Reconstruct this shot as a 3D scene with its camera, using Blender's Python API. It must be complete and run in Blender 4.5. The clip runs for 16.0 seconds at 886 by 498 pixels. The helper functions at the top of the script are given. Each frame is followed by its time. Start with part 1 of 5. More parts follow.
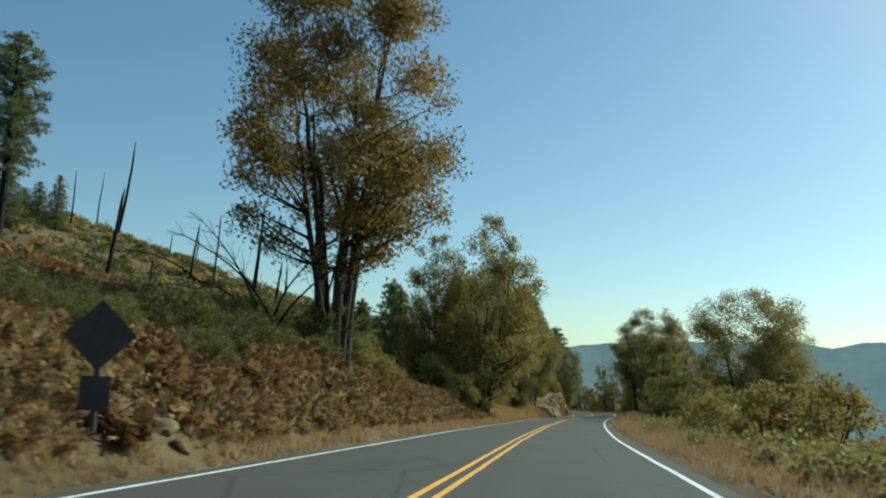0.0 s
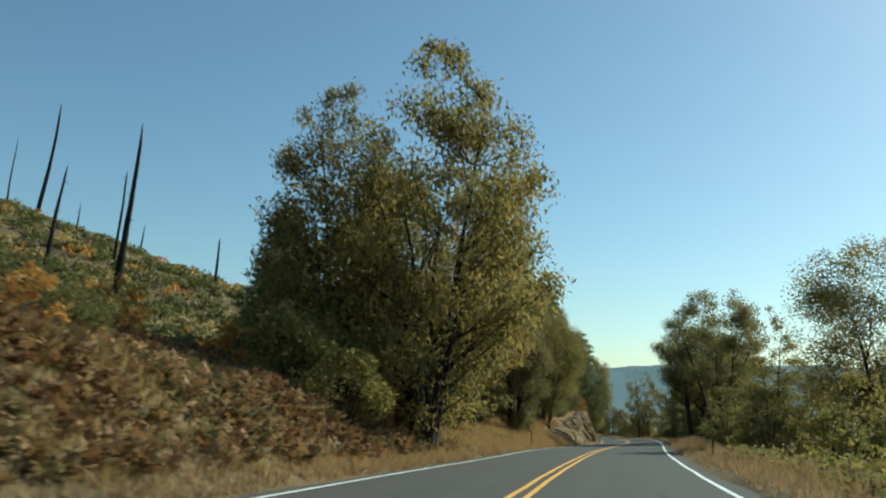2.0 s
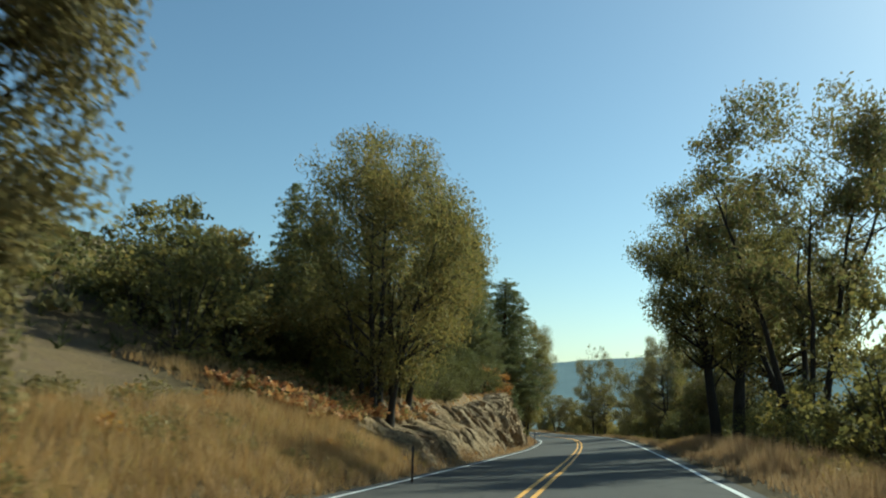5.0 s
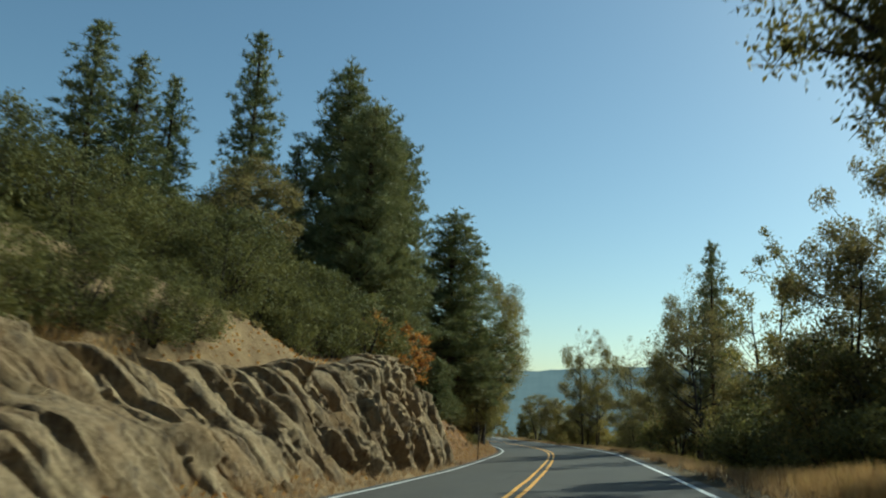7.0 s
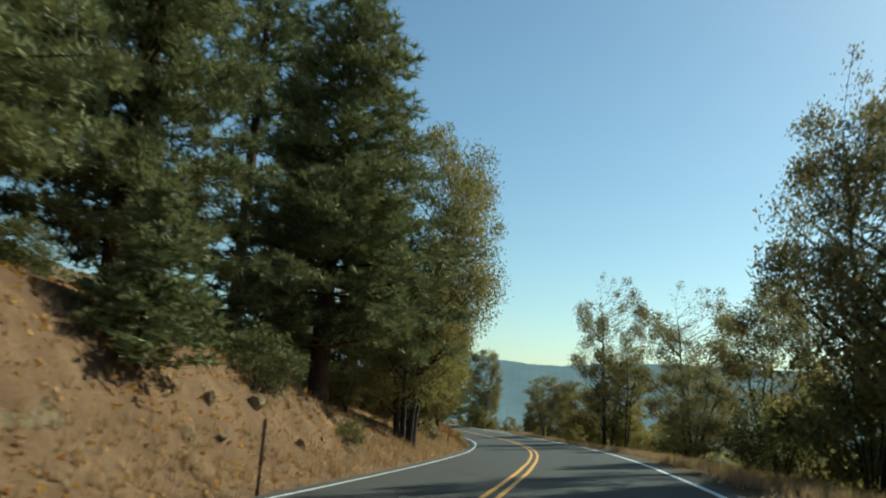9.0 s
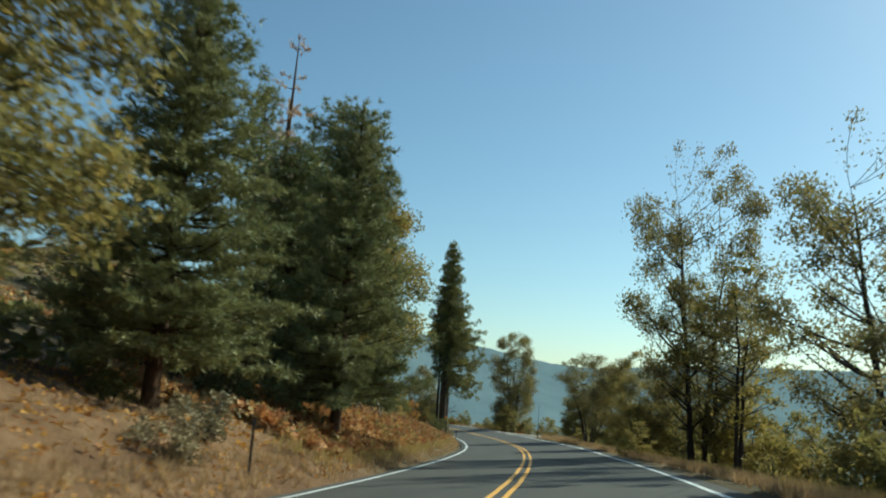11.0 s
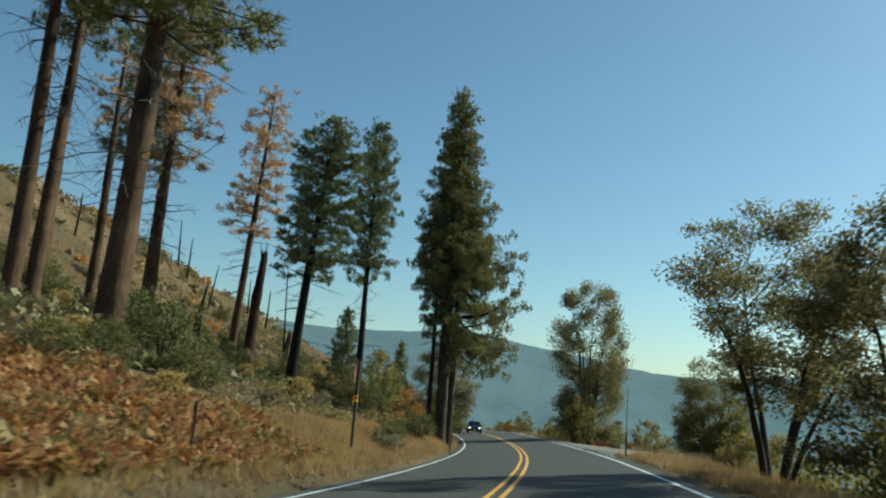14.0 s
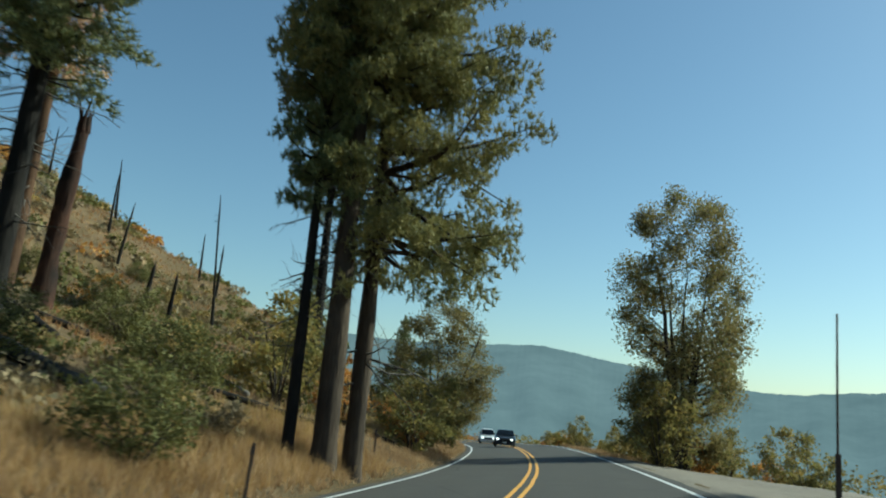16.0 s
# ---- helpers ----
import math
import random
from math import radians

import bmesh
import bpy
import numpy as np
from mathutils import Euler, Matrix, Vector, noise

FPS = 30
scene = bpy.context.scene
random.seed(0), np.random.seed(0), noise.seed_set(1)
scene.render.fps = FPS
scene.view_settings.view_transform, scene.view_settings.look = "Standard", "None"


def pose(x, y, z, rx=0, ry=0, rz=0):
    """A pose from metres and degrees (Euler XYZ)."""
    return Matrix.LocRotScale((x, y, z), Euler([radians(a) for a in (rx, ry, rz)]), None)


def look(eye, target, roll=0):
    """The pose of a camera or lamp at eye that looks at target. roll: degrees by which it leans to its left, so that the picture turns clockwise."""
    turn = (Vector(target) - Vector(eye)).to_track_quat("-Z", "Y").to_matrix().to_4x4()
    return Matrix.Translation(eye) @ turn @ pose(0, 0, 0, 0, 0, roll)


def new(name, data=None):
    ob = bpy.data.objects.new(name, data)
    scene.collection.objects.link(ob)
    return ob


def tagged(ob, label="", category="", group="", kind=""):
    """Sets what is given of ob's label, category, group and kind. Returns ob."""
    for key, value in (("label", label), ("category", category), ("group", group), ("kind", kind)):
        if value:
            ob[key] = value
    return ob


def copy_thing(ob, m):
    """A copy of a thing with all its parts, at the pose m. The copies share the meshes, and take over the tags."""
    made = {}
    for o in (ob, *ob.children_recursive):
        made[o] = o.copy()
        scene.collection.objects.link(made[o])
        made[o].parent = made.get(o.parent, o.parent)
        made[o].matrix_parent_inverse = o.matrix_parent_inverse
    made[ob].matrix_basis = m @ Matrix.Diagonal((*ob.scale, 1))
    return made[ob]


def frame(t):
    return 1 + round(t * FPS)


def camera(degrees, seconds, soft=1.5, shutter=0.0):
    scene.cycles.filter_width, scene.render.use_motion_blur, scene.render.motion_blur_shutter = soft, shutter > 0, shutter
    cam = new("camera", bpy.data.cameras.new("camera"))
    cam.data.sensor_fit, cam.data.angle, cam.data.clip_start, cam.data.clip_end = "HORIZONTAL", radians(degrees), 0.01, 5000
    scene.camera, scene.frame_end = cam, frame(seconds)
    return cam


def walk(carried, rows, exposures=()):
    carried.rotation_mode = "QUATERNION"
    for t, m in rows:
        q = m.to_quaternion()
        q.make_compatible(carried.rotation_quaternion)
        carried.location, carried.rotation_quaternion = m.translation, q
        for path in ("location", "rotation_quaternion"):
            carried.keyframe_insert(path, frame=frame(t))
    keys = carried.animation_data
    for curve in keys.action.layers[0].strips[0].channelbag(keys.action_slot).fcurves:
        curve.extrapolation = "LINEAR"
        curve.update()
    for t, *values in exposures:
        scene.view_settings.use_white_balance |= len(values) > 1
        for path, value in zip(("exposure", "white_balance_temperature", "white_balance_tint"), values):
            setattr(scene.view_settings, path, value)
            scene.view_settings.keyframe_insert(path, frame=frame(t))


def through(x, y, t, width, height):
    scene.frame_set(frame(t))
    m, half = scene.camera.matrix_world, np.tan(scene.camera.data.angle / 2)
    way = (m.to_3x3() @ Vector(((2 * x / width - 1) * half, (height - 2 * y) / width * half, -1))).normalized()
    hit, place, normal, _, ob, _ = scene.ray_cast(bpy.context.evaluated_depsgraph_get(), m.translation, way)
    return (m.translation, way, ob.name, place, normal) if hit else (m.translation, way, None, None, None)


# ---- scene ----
cam = camera(59.07, 16.0, 2.05, 0.2)
PATH = [
    (0.0, pose(-0.000, -0.000, 1.150, 98.866, -2.016, 0.088)),
    (0.5, pose(1.173, 7.969, 0.753, 99.619, -2.028, 0.803)),
    (1.0, pose(2.341, 15.952, 0.383, 100.338, -1.774, 1.396)),
    (1.5, pose(3.492, 23.963, 0.040, 100.509, -1.795, 1.729)),
    (2.0, pose(4.707, 31.987, -0.280, 100.511, -2.045, 1.761)),
    (2.5, pose(6.031, 40.019, -0.568, 100.646, -2.281, 1.365)),
    (3.0, pose(7.430, 48.070, -0.837, 100.708, -2.376, 0.746)),
    (3.5, pose(8.911, 56.104, -1.097, 100.609, -1.659, 0.179)),
    (4.0, pose(10.502, 64.109, -1.364, 100.556, -1.764, -0.553)),
    (4.5, pose(12.251, 72.079, -1.666, 100.488, -1.617, -1.236)),
    (5.0, pose(14.094, 80.025, -1.997, 100.400, -1.385, -1.780)),
    (5.5, pose(15.986, 87.956, -2.344, 100.351, -1.233, -2.148)),
    (6.0, pose(17.892, 95.880, -2.694, 100.390, -1.327, -2.340)),
    (6.5, pose(19.793, 103.798, -3.037, 100.544, -1.832, -2.364)),
    (7.0, pose(21.633, 111.724, -3.371, 100.792, -2.914, -2.213)),
    (7.5, pose(23.432, 119.660, -3.705, 100.798, -4.003, -1.916)),
    (8.0, pose(25.219, 127.626, -4.010, 100.642, -4.830, -1.659)),
    (8.5, pose(26.973, 135.616, -4.325, 100.416, -4.657, -1.165)),
    (9.0, pose(28.651, 143.628, -4.659, 100.198, -4.233, -0.516)),
    (9.5, pose(30.263, 151.654, -5.020, 100.189, -4.691, 0.205)),
    (10.0, pose(31.704, 159.709, -5.368, 100.240, -4.828, 1.167)),
    (10.5, pose(33.026, 167.778, -5.717, 100.307, -4.414, 2.150)),
    (11.0, pose(34.216, 175.859, -6.063, 100.338, -3.707, 3.222)),
    (11.5, pose(35.263, 183.946, -6.406, 100.339, -2.963, 4.391)),
    (12.0, pose(36.154, 192.037, -6.750, 100.350, -2.440, 5.612)),
    (12.5, pose(36.874, 200.124, -7.097, 100.437, -2.395, 6.792)),
    (13.0, pose(37.432, 208.204, -7.426, 100.662, -3.082, 7.793)),
    (13.5, pose(37.863, 216.272, -7.751, 100.735, -3.818, 8.887)),
    (14.0, pose(38.128, 224.316, -8.095, 100.591, -4.218, 10.251)),
    (14.5, pose(38.158, 232.327, -8.441, 100.523, -3.241, 11.820)),
    (15.0, pose(37.934, 240.320, -8.760, 100.711, -3.581, 13.050)),
    (15.5, pose(37.604, 248.346, -9.061, 100.938, -4.073, 14.205)),
    (16.0, pose(37.198, 256.392, -9.328, 101.235, -4.699, 15.258)),
]
EXPOSURES = [(0.0, 0.35, 5760.0, -15.5), (1.5, 0.37, 5820.0, -15.5), (2.5, 0.49, 5850.0, -15.5), (5.0, 0.47, 5860.0, -15.5), (6.5, 0.32, 5900.0, -15.5), (7.5, 0.21, 5840.0, -15.5), (8.0, 0.42, 5860.0, -15.5), (9.0, 0.42, 5860.0, -15.5), (9.5, 0.13, 5640.0, -15.5), (10.0, 0.52, 5860.0, -15.5), (12.5, 0.35, 5800.0, -15.5), (13.0, 0.17, 5620.0, -15.5), (13.5, 0.33, 5740.0, -15.5), (15.0, 0.35, 5760.0, -15.5), (15.5, 0.25, 5720.0, -15.5), (16.0, 0.43, 5740.0, -15.5)]
walk(cam, PATH, EXPOSURES)

# ---- light ----
SUN_AZIMUTH, SUN_HEIGHT = 56.0, 35.0  # degrees to the right of the +y axis, above the horizon
world = bpy.data.worlds.new("sky")
scene.world = world
world.use_nodes = True
wn = world.node_tree.nodes
sky = wn.new("ShaderNodeTexSky")
sky.sky_type, sky.sun_disc = "NISHITA", False
sky.sun_elevation, sky.sun_rotation = radians(SUN_HEIGHT), radians(SUN_AZIMUTH)
sky.altitude, sky.air_density, sky.dust_density, sky.ozone_density = 450, 1.1, 1.0, 1.3
world.node_tree.links.new(sky.outputs["Color"], wn["Background"].inputs["Color"])
wn["Background"].inputs["Strength"].default_value = 0.086
sun_data = bpy.data.lights.new("sun", "SUN")
sun_data.energy, sun_data.angle, sun_data.color = 5.0, radians(0.55), (1.0, 0.93, 0.82)
sun = new("sun", sun_data)
sun_way = Vector((math.sin(radians(SUN_AZIMUTH)) * math.cos(radians(SUN_HEIGHT)), math.cos(radians(SUN_AZIMUTH)) * math.cos(radians(SUN_HEIGHT)), math.sin(radians(SUN_HEIGHT))))
sun.matrix_world = look(Vector((60, 120, 80)), Vector((60, 120, 80)) - sun_way)


# ---- materials ----
class Nodes:
    """Short hand for the nodes of one material."""

    def __init__(self, name):
        self.mat = bpy.data.materials.new(name)
        self.mat.use_nodes = True
        self.tree = self.mat.node_tree
        self.bsdf = self.tree.nodes["Principled BSDF"]
        self.out = self.tree.nodes["Material Output"]

    def add(self, kind, **inputs):
        node = self.tree.nodes.new(kind)
        for key, value in inputs.items():
            self.put(node, key.replace("_", " "), value)
        return node

    def put(self, node, key, value):
        if isinstance(value, bpy.types.NodeSocket):
            self.tree.links.new(value, node.inputs[key])
        else:
            node.inputs[key].default_value = value

    def place(self):
        return self.add("ShaderNodeNewGeometry").outputs["Position"]

    def own(self):
        return self.add("ShaderNodeTexCoord").outputs["Object"]

    def noise(self, at, scale, detail=4.0, rough=0.6):
        return self.add("ShaderNodeTexNoise", Vector=at, Scale=scale, Detail=detail, Roughness=rough).outputs["Fac"]

    def ramp(self, fac, stops):
        node = self.add("ShaderNodeValToRGB", Fac=fac)
        els = node.color_ramp.elements
        while len(els) < len(stops):
            els.new(0.5)
        for el, (p, c) in zip(els, stops):
            el.position, el.color = p, (*c, 1)
        return node.outputs["Color"]

    def mix(self, fac, a, b, kind="MIX"):
        node = self.tree.nodes.new("ShaderNodeMix")
        node.data_type, node.blend_type = "RGBA", kind
        for i, v in ((0, fac), (6, a), (7, b)):
            if isinstance(v, bpy.types.NodeSocket):
                self.tree.links.new(v, node.inputs[i])
            else:
                node.inputs[i].default_value = (*v, 1) if isinstance(v, tuple) else v
        return node.outputs[2]

    def bump(self, height, strength, distance):
        self.put(self.bsdf, "Normal", self.add("ShaderNodeBump", Height=height, Strength=strength, Distance=distance).outputs["Normal"])

    def done(self, color, rough=0.9, metal=0.0, spec=0.3):
        self.put(self.bsdf, "Base Color", color if isinstance(color, bpy.types.NodeSocket) else (*color, 1))
        self.put(self.bsdf, "Roughness", rough)
        self.put(self.bsdf, "Metallic", metal)
        self.put(self.bsdf, "Specular IOR Level", spec)
        return self.mat


def leaf_material(name, stops, through=0.35, rough=0.62, spread=0.25, gain=1.32):
    """Thin leaves: each one takes a colour of its own, each tree is a little different, light comes through."""
    stops = [(p, tuple(gain * c for c in color)) for p, color in stops]
    n = Nodes(name)
    geo = n.add("ShaderNodeNewGeometry")
    each = geo.outputs["Random Per Island"]
    big = n.noise(geo.outputs["Position"], 0.45, 2.0)
    own = n.add("ShaderNodeObjectInfo").outputs["Random"]
    a = n.add("ShaderNodeMath", Value=each)
    a.operation = "MULTIPLY_ADD"
    a.inputs[1].default_value, a.inputs[2].default_value = 0.55, -0.05
    b = n.tree.nodes.new("ShaderNodeMath")
    b.operation = "MULTIPLY_ADD"
    n.tree.links.new(big, b.inputs[0])
    b.inputs[1].default_value = 0.7
    n.tree.links.new(a.outputs[0], b.inputs[2])
    c = n.tree.nodes.new("ShaderNodeMath")
    c.operation = "MULTIPLY_ADD"
    n.tree.links.new(own, c.inputs[0])
    c.inputs[1].default_value = spread
    n.tree.links.new(b.outputs[0], c.inputs[2])
    color = n.ramp(c.outputs[0], stops)
    n.done(color, rough, 0, 0.2)
    trans = n.add("ShaderNodeBsdfTranslucent", Color=n.mix(0.25, color, (1.0, 0.85, 0.4), "MULTIPLY"))
    shader = n.add("ShaderNodeMixShader", Fac=through)
    n.tree.links.new(n.bsdf.outputs[0], shader.inputs[1])
    n.tree.links.new(trans.outputs[0], shader.inputs[2])
    n.tree.links.new(shader.outputs[0], n.out.inputs["Surface"])
    return n.mat


def bark_material(name, dark, light, scale=6.0, char=0.0):
    n = Nodes(name)
    at = n.own()
    stretch = n.add("ShaderNodeMapping", Vector=at, Scale=(scale, scale, scale * 0.16)).outputs["Vector"]
    plates = n.add("ShaderNodeTexVoronoi", Vector=stretch, Scale=1.6).outputs["Distance"]
    fine = n.noise(stretch, 3.0, 6.0, 0.7)
    color = n.mix(n.noise(at, 0.6, 2.0), n.ramp(fine, [(0.25, dark), (0.75, light)]), dark)
    if char:
        color = n.mix(n.ramp(n.noise(at, 0.35, 3.0), [(0.5 - char * 0.2, (0, 0, 0)), (0.75 - char * 0.2, (1, 1, 1))]), color, (0.012, 0.011, 0.01))
    n.bump(n.mix(0.5, plates, fine), 0.9, 0.05)
    return n.done(color, 0.95, 0, 0.15)


def make_materials():
    m = {}
    # asphalt, worn in the wheel tracks, sealed cracks
    n = Nodes("asphalt")
    at = n.place()
    grit = n.noise(at, 55.0, 3.0, 0.8)
    coarse = n.noise(at, 0.35, 4.0, 0.6)
    worn = n.add("ShaderNodeAttribute")
    worn.attribute_name = "lane"
    base = n.ramp(coarse, [(0.3, (0.056, 0.050, 0.044)), (0.7, (0.082, 0.074, 0.064))])
    base = n.mix(n.ramp(worn.outputs["Fac"], [(0.2, (0, 0, 0)), (0.9, (1, 1, 1))]), base, (0.074, 0.067, 0.058))
    base = n.mix(0.35, base, n.ramp(grit, [(0.3, (0.02, 0.019, 0.017)), (0.7, (0.10, 0.095, 0.088))]))
    crack = n.add("ShaderNodeTexVoronoi", Vector=n.mix(0.06, at, n.add("ShaderNodeTexNoise", Vector=at, Scale=0.9).outputs["Color"]), Scale=0.22)
    crack.feature = "DISTANCE_TO_EDGE"
    base = n.mix(n.ramp(crack.outputs["Distance"], [(0.003, (0.4, 0.4, 0.4)), (0.010, (0, 0, 0))]), base, (0.016, 0.016, 0.017))
    n.bump(grit, 0.35, 0.01)
    m["asphalt"] = n.done(base, n.ramp(coarse, [(0.2, (0.75, 0.75, 0.75)), (0.8, (0.92, 0.92, 0.92))]), 0, 0.2)

    def paint(name, color):
        n = Nodes(name)
        at = n.place()
        wear = n.noise(at, 9.0, 6.0, 0.75)
        col = n.mix(n.ramp(wear, [(0.52, (0, 0, 0)), (0.72, (0.85, 0.85, 0.85))]), color, (0.07, 0.07, 0.07))
        n.bump(n.noise(at, 60.0), 0.3, 0.006)
        return n.done(col, 0.6, 0, 0.4)

    m["yellow_paint"] = paint("yellow_paint", (0.72, 0.36, 0.045))
    m["white_paint"] = paint("white_paint", (0.68, 0.68, 0.66))

    # soil with dry grass, needles and stones
    n = Nodes("soil")
    at = n.place()
    big = n.noise(at, 0.11, 4.0, 0.6)
    mid = n.noise(at, 0.9, 5.0, 0.65)
    fine = n.noise(at, 11.0, 6.0, 0.75)
    dirt = n.ramp(fine, [(0.25, (0.06, 0.04, 0.025)), (0.5, (0.15, 0.10, 0.058)), (0.8, (0.27, 0.19, 0.11))])
    straw = n.ramp(fine, [(0.25, (0.085, 0.058, 0.03)), (0.75, (0.24, 0.165, 0.08))])
    green = n.ramp(fine, [(0.25, (0.04, 0.032, 0.018)), (0.75, (0.11, 0.084, 0.044))])
    col = n.mix(n.ramp(mid, [(0.4, (0, 0, 0)), (0.62, (1, 1, 1))]), dirt, straw)
    col = n.mix(n.ramp(big, [(0.36, (0, 0, 0)), (0.58, (0.8, 0.8, 0.8))]), col, green)
    bare = n.add("ShaderNodeAttribute")
    bare.attribute_name = "bare"
    earth = n.ramp(n.mix(0.5, fine, mid), [(0.3, (0.07, 0.037, 0.02)), (0.5, (0.15, 0.085, 0.045)), (0.72, (0.27, 0.17, 0.095))])
    col = n.mix(bare.outputs["Fac"], col, earth)
    sand = n.add("ShaderNodeAttribute")
    sand.attribute_name = "sand"
    col = n.mix(sand.outputs["Fac"], col, n.ramp(n.mix(0.5, fine, mid), [(0.3, (0.075, 0.047, 0.025)), (0.5, (0.18, 0.12, 0.062)), (0.72, (0.31, 0.225, 0.12))]))
    n.bump(n.mix(0.5, fine, mid), 0.8, 0.12)
    m["soil"] = n.done(col, 0.97, 0, 0.1)

    n = Nodes("gravel_shoulder")
    at = n.place()
    peb = n.add("ShaderNodeTexVoronoi", Vector=at, Scale=28.0)
    col = n.mix(0.5, n.ramp(peb.outputs["Color"], [(0.1, (0.1, 0.088, 0.074)), (0.9, (0.3, 0.268, 0.225))]), n.ramp(n.noise(at, 0.8, 5.0), [(0.3, (0.13, 0.107, 0.08)), (0.7, (0.26, 0.22, 0.17))]))
    n.bump(peb.outputs["Distance"], 0.6, 0.02)
    m["gravel"] = n.done(col, 0.95, 0, 0.15)

    n = Nodes("granite")
    at = n.place()
    fine = n.noise(at, 7.0, 8.0, 0.75)
    big = n.noise(at, 0.5, 4.0, 0.6)
    streak = n.noise(n.add("ShaderNodeMapping", Vector=at, Scale=(2.2, 2.2, 0.45)).outputs["Vector"], 1.4, 5.0, 0.7)
    col = n.ramp(fine, [(0.25, (0.09, 0.064, 0.038)), (0.46, (0.3, 0.215, 0.12)), (0.78, (0.5, 0.385, 0.23))])
    col = n.mix(n.ramp(big, [(0.42, (0, 0, 0)), (0.64, (0.8, 0.8, 0.8))]), col, (0.27, 0.17, 0.08))
    col = n.mix(n.ramp(streak, [(0.5, (0, 0, 0)), (0.66, (0.75, 0.75, 0.75))]), col, (0.06, 0.046, 0.034))
    own = n.add("ShaderNodeObjectInfo").outputs["Random"]
    col = n.mix(1.0, col, n.ramp(own, [(0.0, (0.6, 0.57, 0.54)), (1.0, (1.0, 1.0, 1.0))]), "MULTIPLY")
    n.bump(n.mix(0.5, fine, streak), 1.0, 0.2)
    m["granite"] = n.done(col, 0.9, 0, 0.25)

    m["oak_bark"] = bark_material("oak_bark", (0.022, 0.019, 0.016), (0.11, 0.09, 0.07), 9.0)
    m["pine_bark"] = bark_material("pine_bark", (0.05, 0.028, 0.017), (0.25, 0.145, 0.085), 5.0, 0.35)
    m["burnt_bark"] = bark_material("burnt_bark", (0.012, 0.011, 0.010), (0.075, 0.06, 0.05), 6.0, 0.9)
    m["cedar_bark"] = bark_material("cedar_bark", (0.04, 0.03, 0.022), (0.165, 0.122, 0.088), 5.0, 0.25)
    m["char_red"] = bark_material("char_red", (0.035, 0.018, 0.012), (0.17, 0.075, 0.045), 5.0, 0.8)
    m["grey_wood"] = bark_material("grey_wood", (0.09, 0.078, 0.065), (0.30, 0.27, 0.235), 9.0, 0.3)
    m["twig"] = bark_material("twig", (0.03, 0.024, 0.019), (0.12, 0.095, 0.072), 14.0)

    m["oak_leaf"] = leaf_material("oak_leaf", [(0.12, (0.055, 0.05, 0.018)), (0.42, (0.12, 0.1, 0.03)), (0.68, (0.24, 0.165, 0.045)), (0.92, (0.3, 0.175, 0.055))], 0.4, gain=1.2)
    m["oak_leaf_olive"] = leaf_material("oak_leaf_olive", [(0.12, (0.048, 0.05, 0.02)), (0.46, (0.115, 0.107, 0.038)), (0.76, (0.175, 0.15, 0.05)), (0.95, (0.245, 0.178, 0.057))], 0.5)
    m["oak_leaf_brown"] = leaf_material("oak_leaf_brown", [(0.12, (0.07, 0.065, 0.033)), (0.45, (0.14, 0.12, 0.052)), (0.75, (0.215, 0.165, 0.068)), (0.95, (0.13, 0.135, 0.05))], 0.46)
    m["willow_leaf"] = leaf_material("willow_leaf", [(0.1, (0.06, 0.066, 0.022)), (0.5, (0.14, 0.132, 0.04)), (0.85, (0.25, 0.19, 0.055))], 0.42)
    m["shrub_leaf"] = leaf_material("shrub_leaf", [(0.12, (0.028, 0.032, 0.011)), (0.5, (0.074, 0.076, 0.026)), (0.85, (0.135, 0.124, 0.042))], 0.3, 0.75)
    m["sage_leaf"] = leaf_material("sage_leaf", [(0.12, (0.052, 0.049, 0.03)), (0.5, (0.125, 0.11, 0.064)), (0.85, (0.235, 0.18, 0.1))], 0.25)
    m["rabbit_leaf"] = leaf_material("rabbit_leaf", [(0.12, (0.135, 0.1125, 0.0438)), (0.5, (0.3105, 0.2313, 0.075)), (0.85, (0.459, 0.325, 0.125))], 0.3, gain=1.05)
    m["rust_leaf"] = leaf_material("rust_leaf", [(0.1, (0.1215, 0.05, 0.0187)), (0.5, (0.297, 0.125, 0.035)), (0.85, (0.459, 0.25, 0.0625))], 0.38, gain=1.15)
    m["pine_needle"] = leaf_material("pine_needle", [(0.12, (0.044, 0.055, 0.025)), (0.5, (0.1, 0.118, 0.05)), (0.9, (0.19, 0.178, 0.075))], 0.22, 0.6)
    m["cedar_needle"] = leaf_material("cedar_needle", [(0.12, (0.052, 0.058, 0.024)), (0.5, (0.125, 0.13, 0.05)), (0.9, (0.22, 0.19, 0.07))], 0.25, 0.6)
    m["dead_needle"] = leaf_material("dead_needle", [(0.12, (0.14, 0.08, 0.045)), (0.5, (0.32, 0.19, 0.105)), (0.9, (0.44, 0.30, 0.18))], 0.25, 0.7)
    m["fern"] = leaf_material("fern", [(0.14, (0.05, 0.025, 0.018)), (0.28, (0.125, 0.06, 0.035)), (0.43, (0.215, 0.108, 0.052)), (0.57, (0.28, 0.165, 0.075)), (0.73, (0.26, 0.19, 0.095)), (0.88, (0.09, 0.088, 0.036))], 0.35, 0.7, 0.0, gain=1.05)
    m["fern_gold"] = leaf_material("fern_gold", [(0.14, (0.07, 0.03, 0.018)), (0.28, (0.19, 0.075, 0.035)), (0.43, (0.32, 0.14, 0.056)), (0.57, (0.37, 0.195, 0.078)), (0.73, (0.35, 0.235, 0.105)), (0.88, (0.14, 0.13, 0.05))], 0.38, 0.7, 0.0, gain=1.2)
